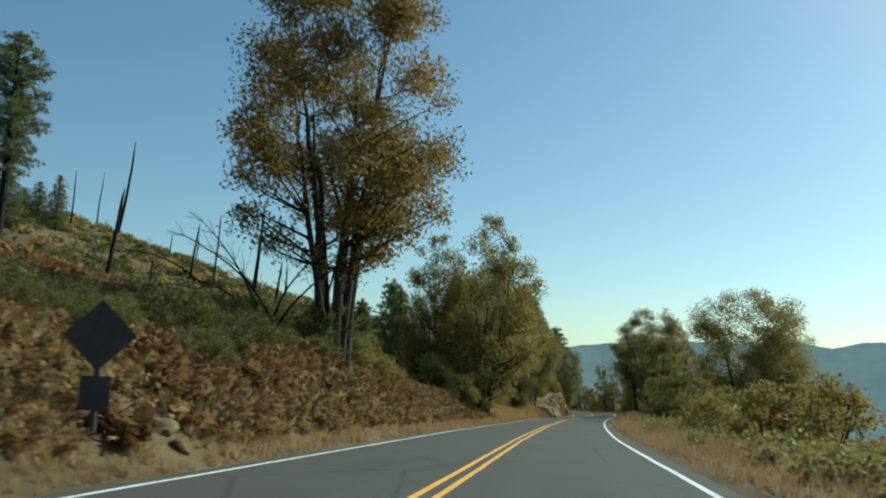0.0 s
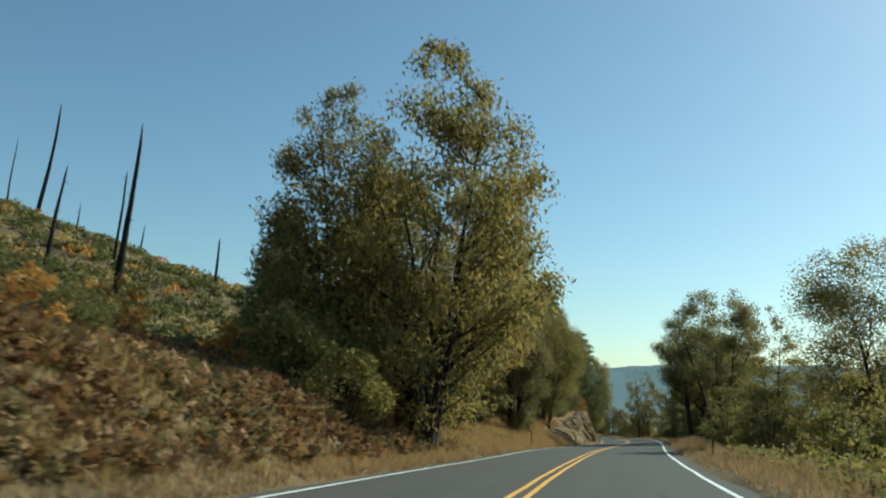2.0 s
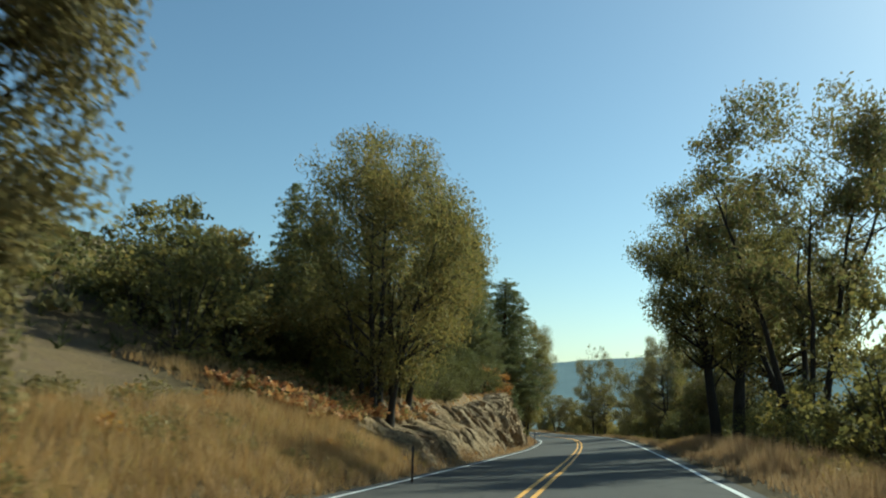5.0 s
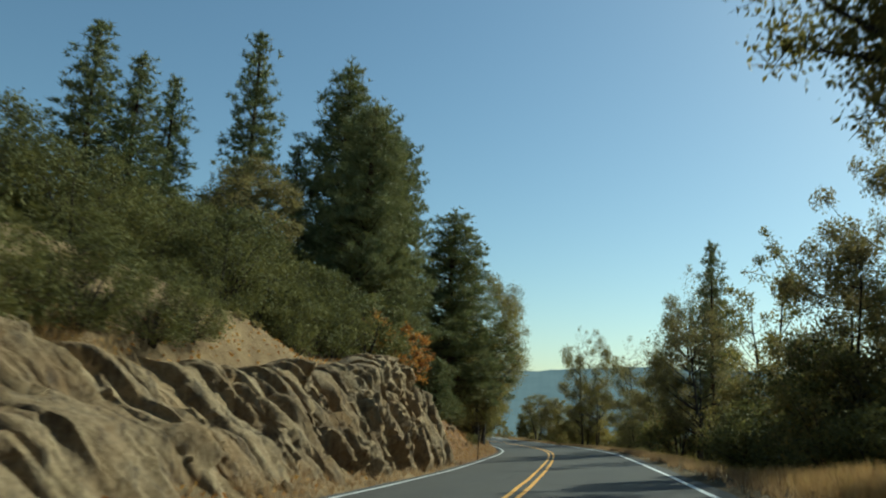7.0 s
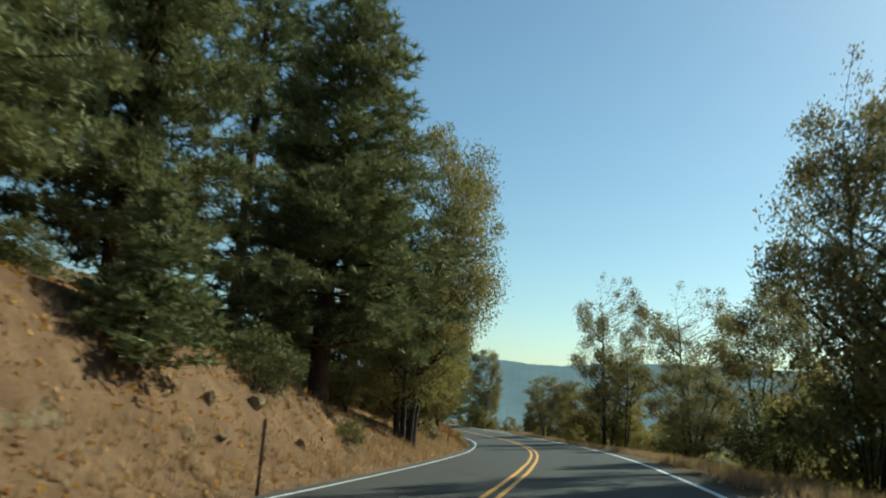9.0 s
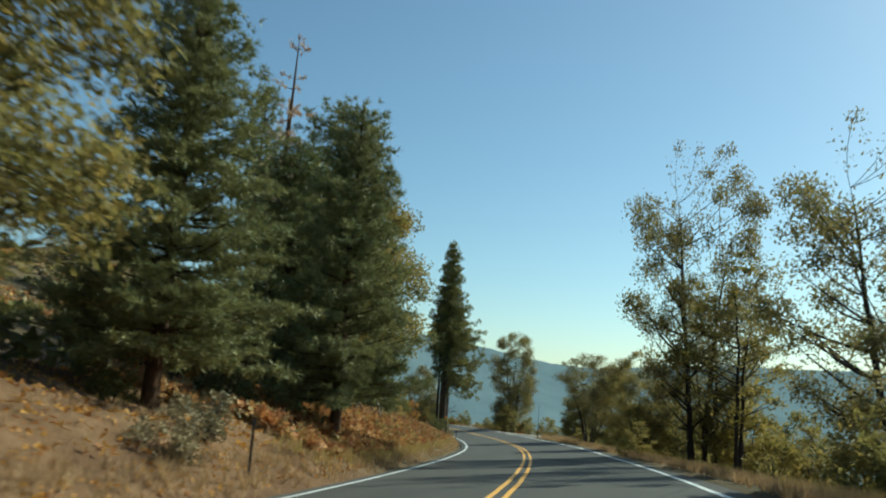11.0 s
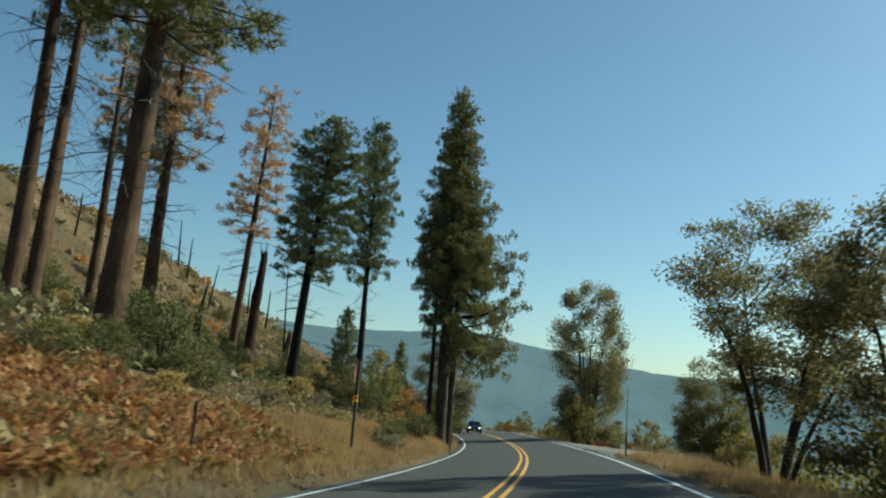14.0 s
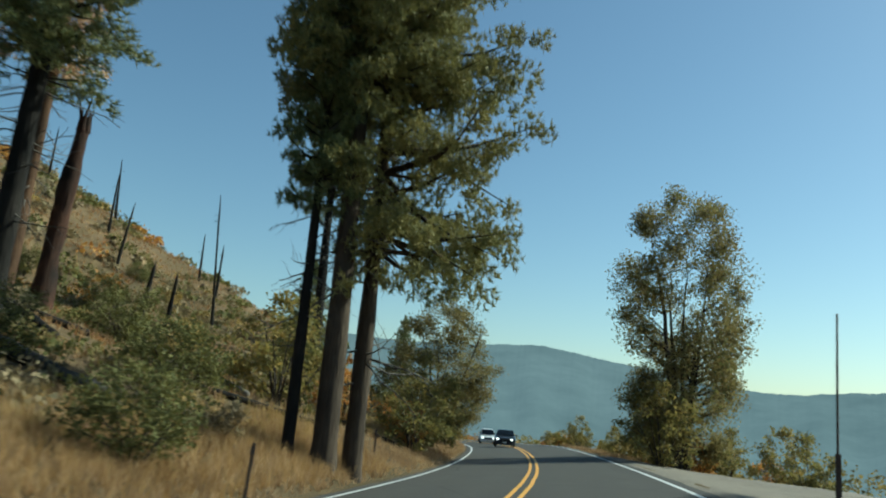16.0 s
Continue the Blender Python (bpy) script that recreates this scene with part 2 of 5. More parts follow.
    m["straw"] = leaf_material("straw", [(0.12, (0.13, 0.08, 0.042)), (0.5, (0.29, 0.186, 0.1)), (0.85, (0.45, 0.315, 0.18))], 0.35, 0.7, 0.0, gain=1.15)

    m["gold_straw"] = leaf_material("gold_straw", [(0.12, (0.16, 0.092, 0.04)), (0.5, (0.37, 0.23, 0.1)), (0.85, (0.54, 0.37, 0.175))], 0.38, 0.7, 0.0, gain=1.0)

    # aerial haze of the ridges is put into their colour as a pale blue glow
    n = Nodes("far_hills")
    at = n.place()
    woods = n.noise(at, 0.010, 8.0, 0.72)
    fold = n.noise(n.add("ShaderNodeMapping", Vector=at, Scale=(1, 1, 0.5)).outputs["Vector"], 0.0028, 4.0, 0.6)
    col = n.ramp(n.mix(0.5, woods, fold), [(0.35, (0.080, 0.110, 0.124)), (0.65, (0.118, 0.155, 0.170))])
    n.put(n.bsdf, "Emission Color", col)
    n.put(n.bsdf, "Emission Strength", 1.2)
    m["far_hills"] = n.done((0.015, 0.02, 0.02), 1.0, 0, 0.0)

    def plain(name, color, rough=0.6, metal=0.0, vary=0.25, spec=0.4):
        n = Nodes(name)
        f = n.noise(n.own(), 7.0, 5.0, 0.7)
        dark = tuple(c * (1 - vary) for c in color)
        return n.done(n.ramp(f, [(0.3, dark), (0.7, color)]), rough, metal, spec)

    m["rust_steel"] = plain("rust_steel", (0.075, 0.052, 0.040), 0.8, 0.0, 0.45)
    m["sign_back"] = plain("sign_back", (0.07, 0.06, 0.055), 0.7, 0.1, 0.35)
    m["sign_back_red"] = plain("sign_back_red", (0.2, 0.066, 0.04), 0.6, 0.1, 0.45)
    m["sign_post"] = plain("sign_post", (0.07, 0.055, 0.045), 0.85, 0.0, 0.4)
    m["orange_tape"] = plain("orange_tape", (0.85, 0.22, 0.03), 0.5, 0.0, 0.1)
    m["yellow_tape"] = plain("yellow_tape", (0.80, 0.66, 0.04), 0.5, 0.0, 0.1)
    m["car_dark"] = plain("car_dark", (0.035, 0.04, 0.05), 0.25, 0.3, 0.05, 0.6)
    m["car_white"] = plain("car_white", (0.62, 0.63, 0.64), 0.3, 0.0, 0.05, 0.6)
    m["rubber"] = plain("rubber", (0.02, 0.02, 0.02), 0.8)
    m["rim"] = plain("rim", (0.4, 0.4, 0.42), 0.3, 0.9)
    m["car_glass"] = plain("car_glass", (0.015, 0.02, 0.025), 0.08, 0.0, 0.0, 0.8)
    n = Nodes("headlight")
    n.put(n.bsdf, "Emission Color", (1.0, 0.97, 0.9, 1))
    n.put(n.bsdf, "Emission Strength", 1.6)
    m["headlight"] = n.done((0.8, 0.8, 0.8), 0.1)
    m["chrome"] = plain("chrome", (0.5, 0.5, 0.5), 0.2, 0.9)
    m["plate"] = plain("plate", (0.6, 0.6, 0.58), 0.5)
    return m


MAT = make_materials()

# ---- the lie of the land: road line, banks and slopes ----
LANE, EDGE = 3.75, 4.15
ROAD_Y = [-60, 0, 8, 16, 24, 32, 40, 48, 56, 64, 72, 80, 88, 96, 104, 112, 120, 128, 136, 144, 152, 160, 168, 176, 184, 192, 200, 208, 216, 224, 232, 240, 248, 256]
ROAD_X = [-10.3, -1.75, -0.5, 0.75, 1.95, 3.2, 4.6, 6.0, 7.5, 9.1, 10.8, 12.6, 14.5, 16.4, 18.3, 20.2, 22.0, 23.8, 25.5, 27.1, 28.75, 30.2, 31.6, 32.8, 33.85, 34.75, 35.4, 35.95, 36.35, 36.6, 36.7, 36.55, 36.25, 35.8]
ROAD_Z = [(-60, 2.6), (0, 0.03), (10, -0.4), (37, -1.6), (64, -2.65), (79, -3.18), (118, -4.82), (143, -5.85), (157, -6.36), (173, -7.03), (214, -8.85), (223, -9.2), (246, -10.13), (254, -10.42), (272, -11.05), (290, -11.6), (325, -12.4), (350, -13.4), (420, -16.5), (600, -25)]
BANK = [(-60, 0.02), (37, 0.015), (64, 0.045), (79, 0.042), (118, 0.07), (143, 0.095), (173, 0.088), (214, 0.082), (254, 0.092), (330, 0.09), (420, 0.05)]
# along the road: first rise of the left bank, its width, the slope behind it, the slope further up
LEFT = [(-60, 2.2, 4.0, .27, .28), (0, 2.2, 4.0, .27, .28), (18, 2.0, 4.0, .27, .28), (31, 2.9, 3.6, .27, .28), (44, 2.1, 3.5, .27, .28), (55, 1.7, 3.5, .27, .28), (75, .6, 3.0, .26, .28), (90, .9, 3.0, .28, .29),
        (102, 1.6, 4.6, .30, .30), (115, 2.3, 5.4, .38, .30), (128, 2.8, 5.2, .40, .30), (140, 3.6, 4.2, .38, .30), (149, 4.3, 3.4, .34, .30), (155, 3.5, 4.0, .33, .22), (166, 2.6, 4.0, .31, .10),
        (178, 1.4, 4.0, .28, .03), (195, 1.0, 4.0, .26, .0), (207, 1.2, 4.5, .22, .1), (228, 1.2, 4.5, .24, .3), (240, 1.1, 4.5, .30, .32), (255, .9, 4.0, .32, .33),
        (275, .8, 3.6, .28, .46), (298, 1.2, 4.0, .24, .76), (330, 1.2, 4.0, .56, .48), (420, 1.2, 4.0, .36, .36)]
RIGHT = [(-60, .06, .12), (40, .06, .14), (90, .08, .16), (120, .10, .2), (170, .12, .3), (215, .14, .36), (250, .10, .40), (300, .12, .42), (330, .3, .5), (470, .4, .5)]


def build_road_line():
    ys, xs = list(ROAD_Y), list(ROAD_X)
    x, y, heading = xs[-1], ys[-1], math.atan2(xs[-2] - xs[-1], ys[-1] - ys[-2])
    while y < 470:  # the curve to the left goes on
        heading = min(heading + 4.0 * 0.0026, 0.62)
        x, y = x - 4.0 * math.sin(heading), y + 4.0 * math.cos(heading)
        xs.append(x)
        ys.append(y)
    fine = np.arange(-60.0, 470.0, 1.0)
    line = np.interp(fine, ys, xs)
    for _ in range(3):
        line[4:-4] = np.convolve(line, np.ones(9) / 9, "same")[4:-4]
    return fine, line


LINE_Y, LINE_X = build_road_line()
LINE_T = np.gradient(LINE_X, LINE_Y)
LINE_Z = np.interp(LINE_Y, *zip(*ROAD_Z))
for _ in range(3):
    LINE_Z[4:-4] = np.convolve(LINE_Z, np.ones(9) / 9, "same")[4:-4]


def along(table, y, column=1):
    return np.interp(y, [r[0] for r in table], [r[column] for r in table])


def cheap_noise(x, y):
    return (np.sin(x * .9 + 1.3 * np.sin(y * .37)) + np.sin(y * 1.1 + 1.7 * np.sin(x * .41)) + .6 * np.sin(x * 2.3 + y * 1.9) + .5 * np.sin(x * 3.1 - y * 2.7)) / 3.1


def across(x, y):
    """Metres to the right of the road's middle line."""
    slope = np.interp(y, LINE_Y, LINE_T)
    return (np.asarray(x, float) - np.interp(y, LINE_Y, LINE_X)) / np.sqrt(1 + slope ** 2)


def road_height(u, y):
    return np.interp(y, LINE_Y, LINE_Z) + along(BANK, y) * u


def land(x, y):
    """Height of the ground at a place."""
    x, y = np.asarray(x, float), np.asarray(y, float)
    u = across(x, y)
    z = road_height(np.clip(u, -EDGE - .3, EDGE + .3), y)
    d = np.maximum(-u - EDGE - .35, 0)
    rise, width = along(LEFT, y, 1), along(LEFT, y, 2)
    k = np.clip(d / width, 0, 1)
    far = np.maximum(d - width, 0)
    reach = np.interp(y, (238, 268), (62, 26))  # the burnt hill crests close above the road
    z = z + .28 * np.clip(d / .7, 0, 1) + rise * (k * k * (3 - 2 * k)) + along(LEFT, y, 3) * np.minimum(far, 25) + along(LEFT, y, 4) * np.clip(far - 25, 0, reach) - .12 * np.clip(far - 25 - reach, 0, 200)
    z = z + np.clip(d / 4, 0, 1) * (.14 * cheap_noise(x, y) + .5 * np.clip(far / 12, 0, 1) * cheap_noise(x * .21, y * .21) + 1.6 * np.clip(far / 60, 0, 1) * cheap_noise(x * .06, y * .06))
    z = z + .2 * cheap_noise(x * 2.1, y * 2.1) * np.clip(d / 1.5, 0, 1) * np.clip((9 - d) / 3, 0, 1) * np.clip((y - 152) / 5, 0, 1) * np.clip((206 - y) / 8, 0, 1)  # washed gullies of the bare bank
    z = z + 1.1 * np.clip((d - 2.6) / 2, 0, 1) * np.clip((15 - d) / 6, 0, 1) * np.clip((y - 125) / 6, 0, 1) * np.clip((141 - y) / 5, 0, 1)  # sandy spur above the rocks
    r = np.maximum(u - EDGE - .35, 0)
    pull = np.clip(1 - np.abs(y - 287) / 14, 0, 1) * 9.0  # gravel turnout
    r2 = np.maximum(r - 2.2 - pull, 0)
    z = z - .08 * np.minimum(r, 3) - along(RIGHT, y, 1) * np.minimum(r2, 5) - along(RIGHT, y, 2) * np.maximum(r2 - 5, 0) * np.where(r2 > 300, 300 / np.maximum(r2, 1), 1)
    z = z + np.clip(r / 4, 0, 1) * (.10 * cheap_noise(x + 7, y) + .4 * np.clip(r2 / 15, 0, 1) * cheap_noise(x * .19, y * .19))
    z = z + .5 * np.clip((r - .5) / 1.6, 0, 1) * np.clip((8 - r) / 4, 0, 1) * np.clip((y - 96) / 10, 0, 1) * np.clip((134 - y) / 8, 0, 1)  # raised grassy verge
    return z - np.where((d <= 0) & (r <= 0), .06, 0)

# ---- mesh helpers ----
def mesh_of(name, verts, tris, material, smooth=False):
    """A mesh from arrays of places and of triangles."""
    verts, tris = np.asarray(verts, np.float32).reshape(-1, 3), np.asarray(tris, np.int32).reshape(-1, 3)
    me = bpy.data.meshes.new(name)
    me.vertices.add(len(verts))
    me.vertices.foreach_set("co", verts.ravel())
    me.loops.add(tris.size)
    me.loops.foreach_set("vertex_index", tris.ravel())
    me.polygons.add(len(tris))
    me.polygons.foreach_set("loop_start", np.arange(0, tris.size, 3, dtype=np.int32))
    me.polygons.foreach_set("loop_total", np.full(len(tris), 3, np.int32))
    if smooth:
        me.polygons.foreach_set("use_smooth", np.ones(len(tris), bool))
    me.update(calc_edges=True)
    me.validate()
    me.materials.append(material)
    return me


def part(name, bm, material, parent, label=""):
    """A bmesh (or a finished mesh) as one object under its thing."""
    if isinstance(bm, bmesh.types.BMesh):
        me = bpy.data.meshes.new(name)
        bm.to_mesh(me)
        bm.free()
        me.materials.append(material)
    else:
        me = bm
    ob = new(name, me)
    ob.parent = parent
    return tagged(ob, label)


def thing(name, label, category, at=(0, 0, 0), group="", kind=""):
    ob = new(name)
    ob.empty_display_size = 0.3
    ob.location = at
    return tagged(ob, label, category, group, kind)


class Heap:
    """Gathers tubes, leaves and blades into arrays of places and triangles."""

    def __init__(self):
        self.v, self.t, self.n = [], [], 0

    def add(self, verts, tris):
        verts, tris = np.asarray(verts, float).reshape(-1, 3), np.asarray(tris, int).reshape(-1, 3)
        self.v.append(verts)
        self.t.append(tris + self.n)
        self.n += len(verts)

    def tube(self, points, radii, sides=6, cap=True, rough=0.0, rng=None):
        points, radii = np.asarray(points, float), np.asarray(radii, float)
        way = np.gradient(points, axis=0)
        way /= np.linalg.norm(way, axis=1, keepdims=True) + 1e-9
        ref = np.array([0.0, 0.0, 1.0]) if abs(way[0, 2]) < 0.9 else np.array([1.0, 0.0, 0.0])
        a = np.cross(way, ref)
        a /= np.linalg.norm(a, axis=1, keepdims=True) + 1e-9
        b = np.cross(way, a)
        ang = np.arange(sides) * 2 * np.pi / sides
        r = radii[:, None] * (1 + (rough * rng.normal(size=(len(points), sides)) if rough else 0))
        ring = points[:, None] + (a[:, None] * np.cos(ang)[None, :, None] + b[:, None] * np.sin(ang)[None, :, None]) * r[..., None]
        k = np.arange(len(points) - 1)[:, None] * sides
        i, j = np.arange(sides)[None], (np.arange(sides)[None] + 1) % sides
        tris = np.concatenate([np.stack([k + i, k + j, k + sides + j], -1).reshape(-1, 3), np.stack([k + i, k + sides + j, k + sides + i], -1).reshape(-1, 3)])
        verts = ring.reshape(-1, 3)
        if cap:
            top = len(verts)
            verts = np.concatenate([verts, points[-1:] + way[-1:] * radii[-1] * 0.5])
            base = (len(points) - 1) * sides
            tris = np.concatenate([tris, np.stack([base + i[0], base + j[0], np.full(sides, top)], -1)])
        self.add(verts, tris)

    def leaves(self, centres, size, rng, droop=0.3, width=0.55, single=False):
        """Leaves of two triangles, folded along the middle."""
        c = np.asarray(centres, float)
        n = len(c)
        if not n:
            return
        length = size * rng.uniform(0.65, 1.3, n)[:, None]
        way = rng.normal(size=(n, 3))
        way[:, 2] -= droop
        way /= np.linalg.norm(way, axis=1, keepdims=True)
        side = np.cross(way, rng.normal(size=(n, 3)))
        side /= np.linalg.norm(side, axis=1, keepdims=True) + 1e-9
        up = np.cross(side, way)
        base, tip = c - way * length * 0.5, c + way * length * 0.5
        if single:
            verts = np.stack([base, tip - side * width * 0.62 * length, tip + side * width * 0.62 * length], 1).reshape(-1, 3)
            self.add(verts, np.arange(n)[:, None] * 3 + [0, 1, 2])
            return
        left = c + (side * width * 0.5 + up * 0.14) * length
        right = c + (-side * width * 0.5 + up * 0.14) * length
        verts = np.stack([base, left, tip, right], 1).reshape(-1, 3)
        k = np.arange(n)[:, None] * 4
        self.add(verts, np.concatenate([k + [0, 2, 1], k + [0, 3, 2]]))

    def tufts(self, centres, ways, length, rng, blades=9, wide=0.05, open_=0.9):
        """Needle tufts: blades that fan out round a way."""
        c, w = np.asarray(centres, float), np.asarray(ways, float)
        n = len(c)
        if not n:
            return
        c, w = np.repeat(c, blades, 0), np.repeat(w, blades, 0)
        d = w + open_ * rng.normal(size=c.shape)
        d /= np.linalg.norm(d, axis=1, keepdims=True) + 1e-9
        s = np.cross(d, rng.normal(size=c.shape))
        s /= np.linalg.norm(s, axis=1, keepdims=True) + 1e-9
        l = length * rng.uniform(0.7, 1.25, len(c))[:, None]
        verts = np.stack([c - s * wide * 0.5, c + s * wide * 0.5, c + d * l], 1).reshape(-1, 3)
        self.add(verts, np.arange(len(c))[:, None] * 3 + [0, 1, 2])

    def mesh(self, name, material, smooth=False):
        return mesh_of(name, np.concatenate(self.v), np.concatenate(self.t), material, smooth)


def wander(start, way, length, count, rng, bend=0.15, rise=0.0):
    """A crooked line of points from start along way."""
    pts, p, d = [np.array(start, float)], np.array(start, float), np.array(way, float)
    d /= np.linalg.norm(d)
    for _ in range(count):
        d = d + bend * rng.normal(size=3) + np.array([0, 0, rise])
        d /= np.linalg.norm(d)
        p = p + d * length / count
        pts.append(p.copy())
    return np.array(pts)


# ---- kinds of plants ----
def broadleaf(name, label, seed, height, radius, stems, clear, leaves, leaf_size, leaf_mat, bark, trunk_r=0.16, spread=0.5, category="tree", clumps=70, profile=((0.15, 0.5), (0.45, 1.0), (0.8, 0.75), (1.0, 0.2)), clump_r=0.26, flat=0.8):
    """A tree or bush: stems, limbs that end in clumps of twigs, single leaves round them; its foot at the origin."""
    rng = np.random.default_rng(seed)
    root = thing(name, label, category)
    limb_heap, leaf_heap, stem_heap = Heap(), Heap(), Heap()
    bush = category == "shrub"
    pf, pr = zip(*profile)
    fr = np.linspace(0, 1, 13)
    lines, radii = [], []
    for s in range(stems):
        a = 2 * np.pi * (s + rng.uniform(-0.3, 0.3)) / max(stems, 1)
        out = np.array([math.cos(a), math.sin(a), 0])
        top_f = (0.88 if stems < 3 else 0.82) if s == 0 else rng.uniform(0.55, 0.75)
        reach = spread * radius * rng.uniform(0.35, 1.0) * (stems > 1)
        foot = out * (trunk_r * 1.3 * (stems > 1)) * rng.uniform(0.6, 2.2) + [0, 0, -0.35]
        drift = np.cumsum(rng.normal(size=(13, 3)) * [1, 1, 0], 0) * 0.005 * height
        line = foot + out * reach * fr[:, None] ** 1.35 + np.array([0, 0, 1.0]) * (height * top_f) * fr[:, None] + drift * fr[:, None]
        rad = trunk_r * rng.uniform(0.65, 1.05) * (1 - fr) ** 0.8 + 0.012
        rad[0] *= 1.35
        lines.append(line)
        radii.append(rad)
        heap = stem_heap if bush else Heap()
        heap.tube(line[::3] if bush else line, rad[::3] if bush else rad, 4 if bush else 8, True, 0.05, rng)
        if not bush:
            part("trunk", heap.mesh("trunk", MAT[bark], True), None, root)
    grid = np.linspace(pf[0], 1.0, 60)
    w = np.interp(grid, pf, pr) ** 1.3
    where, along_limb = [], []
    clumps = int(clumps * 1.4)
    for _ in range(clumps):
        f = float(rng.choice(grid, p=w / w.sum()))
        env = radius * float(np.interp(f, pf, pr))
        rc = radius * clump_r * rng.uniform(0.5, 1.2) * (0.55 + 0.45 * env / radius)
        a, rr = rng.uniform(0, 2 * np.pi), max(env - 0.7 * rc, 0.05) * math.sqrt(rng.uniform(0.1 if bush else 0.3, 1.0))
        c = np.array([rr * math.cos(a), rr * math.sin(a), min(f * height, height - 0.5 * rc)])
        where.append((c, rc))
        # the limb: from the nearest stem, lower down, rising and then out
        best = None
        for line, rad in zip(lines, radii):
            gap = np.linalg.norm(line[:, :2] - c[:2], axis=1)
            z0 = np.clip(c[2] - rng.uniform(0.4, 0.9) * gap, clear * height * 0.6, 0.97 * height)
            miss = gap + 3 * np.abs(line[:, 2] - z0)
            k = int(np.argmin(miss))
            if best is None or miss[k] < best[0]:
                best = (miss[k], line[k], rad[k])
        p, r0 = best[1], max(min(float(best[2]) * 0.55, 0.02 * np.linalg.norm(c - best[1]) + 0.012), 0.012)
        span = np.linalg.norm(c - p)
        mid = (p + c) / 2 + rng.normal(size=3) * 0.07 * span + [0, 0, -0.06 * span]
        q = np.linspace(0, 1, 6)[:, None]
        limb = p * (1 - q) ** 2 + 2 * mid * q * (1 - q) + c * q * q
        along_limb += [limb[2], limb[3], limb[4], limb[4]]
        limb_heap.tube(limb[::5] if bush else limb, [r0, 0.008] if bush else np.linspace(r0, 0.01, 6), 3 if bush else 4, False)
        if not bush:
            for _ in range(4):
                d = rng.normal(size=3) * [1, 1, flat]
                d = d / np.linalg.norm(d) * rc * rng.uniform(0.6, 1.0) + [0, 0, -0.1 * rc]
                limb_heap.tube([c - (c - p) / (span + 1e-6) * 0.25 * rc, c + d], [0.012, 0.004], 3, False)
    size = np.array([rc for _, rc in where])
    share = size ** 2 * rng.uniform(0.35, 1.6, clumps)
    pick = rng.choice(clumps, leaves, p=share / share.sum())
    d = rng.normal(size=(leaves, 3))
    d /= np.linalg.norm(d, axis=1, keepdims=True) + 1e-9
    d *= (size[pick] * rng.uniform(0, 1, leaves) ** 0.5 * rng.uniform(0.75, 1.18, leaves))[:, None]
    d[:, 2] = d[:, 2] * flat - 0.12 * (d[:, 0] ** 2 + d[:, 1] ** 2) / size[pick]
    lump = np.sin(d[:, 0] * 5.5 / leaf_size * 0.16 + pick) * np.sin(d[:, 1] * 5.5 / leaf_size * 0.16 + 2 * pick)
    keep = lump + rng.uniform(-0.6, 0.9, leaves) > -0.35
    at = (np.array([c for c, _ in where])[pick] + d)[keep]
    loose = np.array(along_limb)[rng.integers(len(along_limb), size=leaves // 6)]
    at = np.concatenate([at, loose + rng.normal(size=loose.shape) * 0.055 * radius])
    at[:, 2] = np.maximum(at[:, 2], 0.08)
    leaf_heap.leaves(at, leaf_size, rng, *((0.3, 0.55, True) if bush else (0.9, 0.46, False)))
    if bush:
        limb_heap.v += stem_heap.v
        limb_heap.t += [t + limb_heap.n for t in stem_heap.t]
    tagged(part("stemwork" if bush else "branchwork", limb_heap.mesh("limbs", MAT["twig" if trunk_r < 0.1 else bark]), None, root), kind="stuff")
    tagged(part("crown", leaf_heap.mesh("crown", MAT[leaf_mat]), None, root), kind="stuff")
    return root


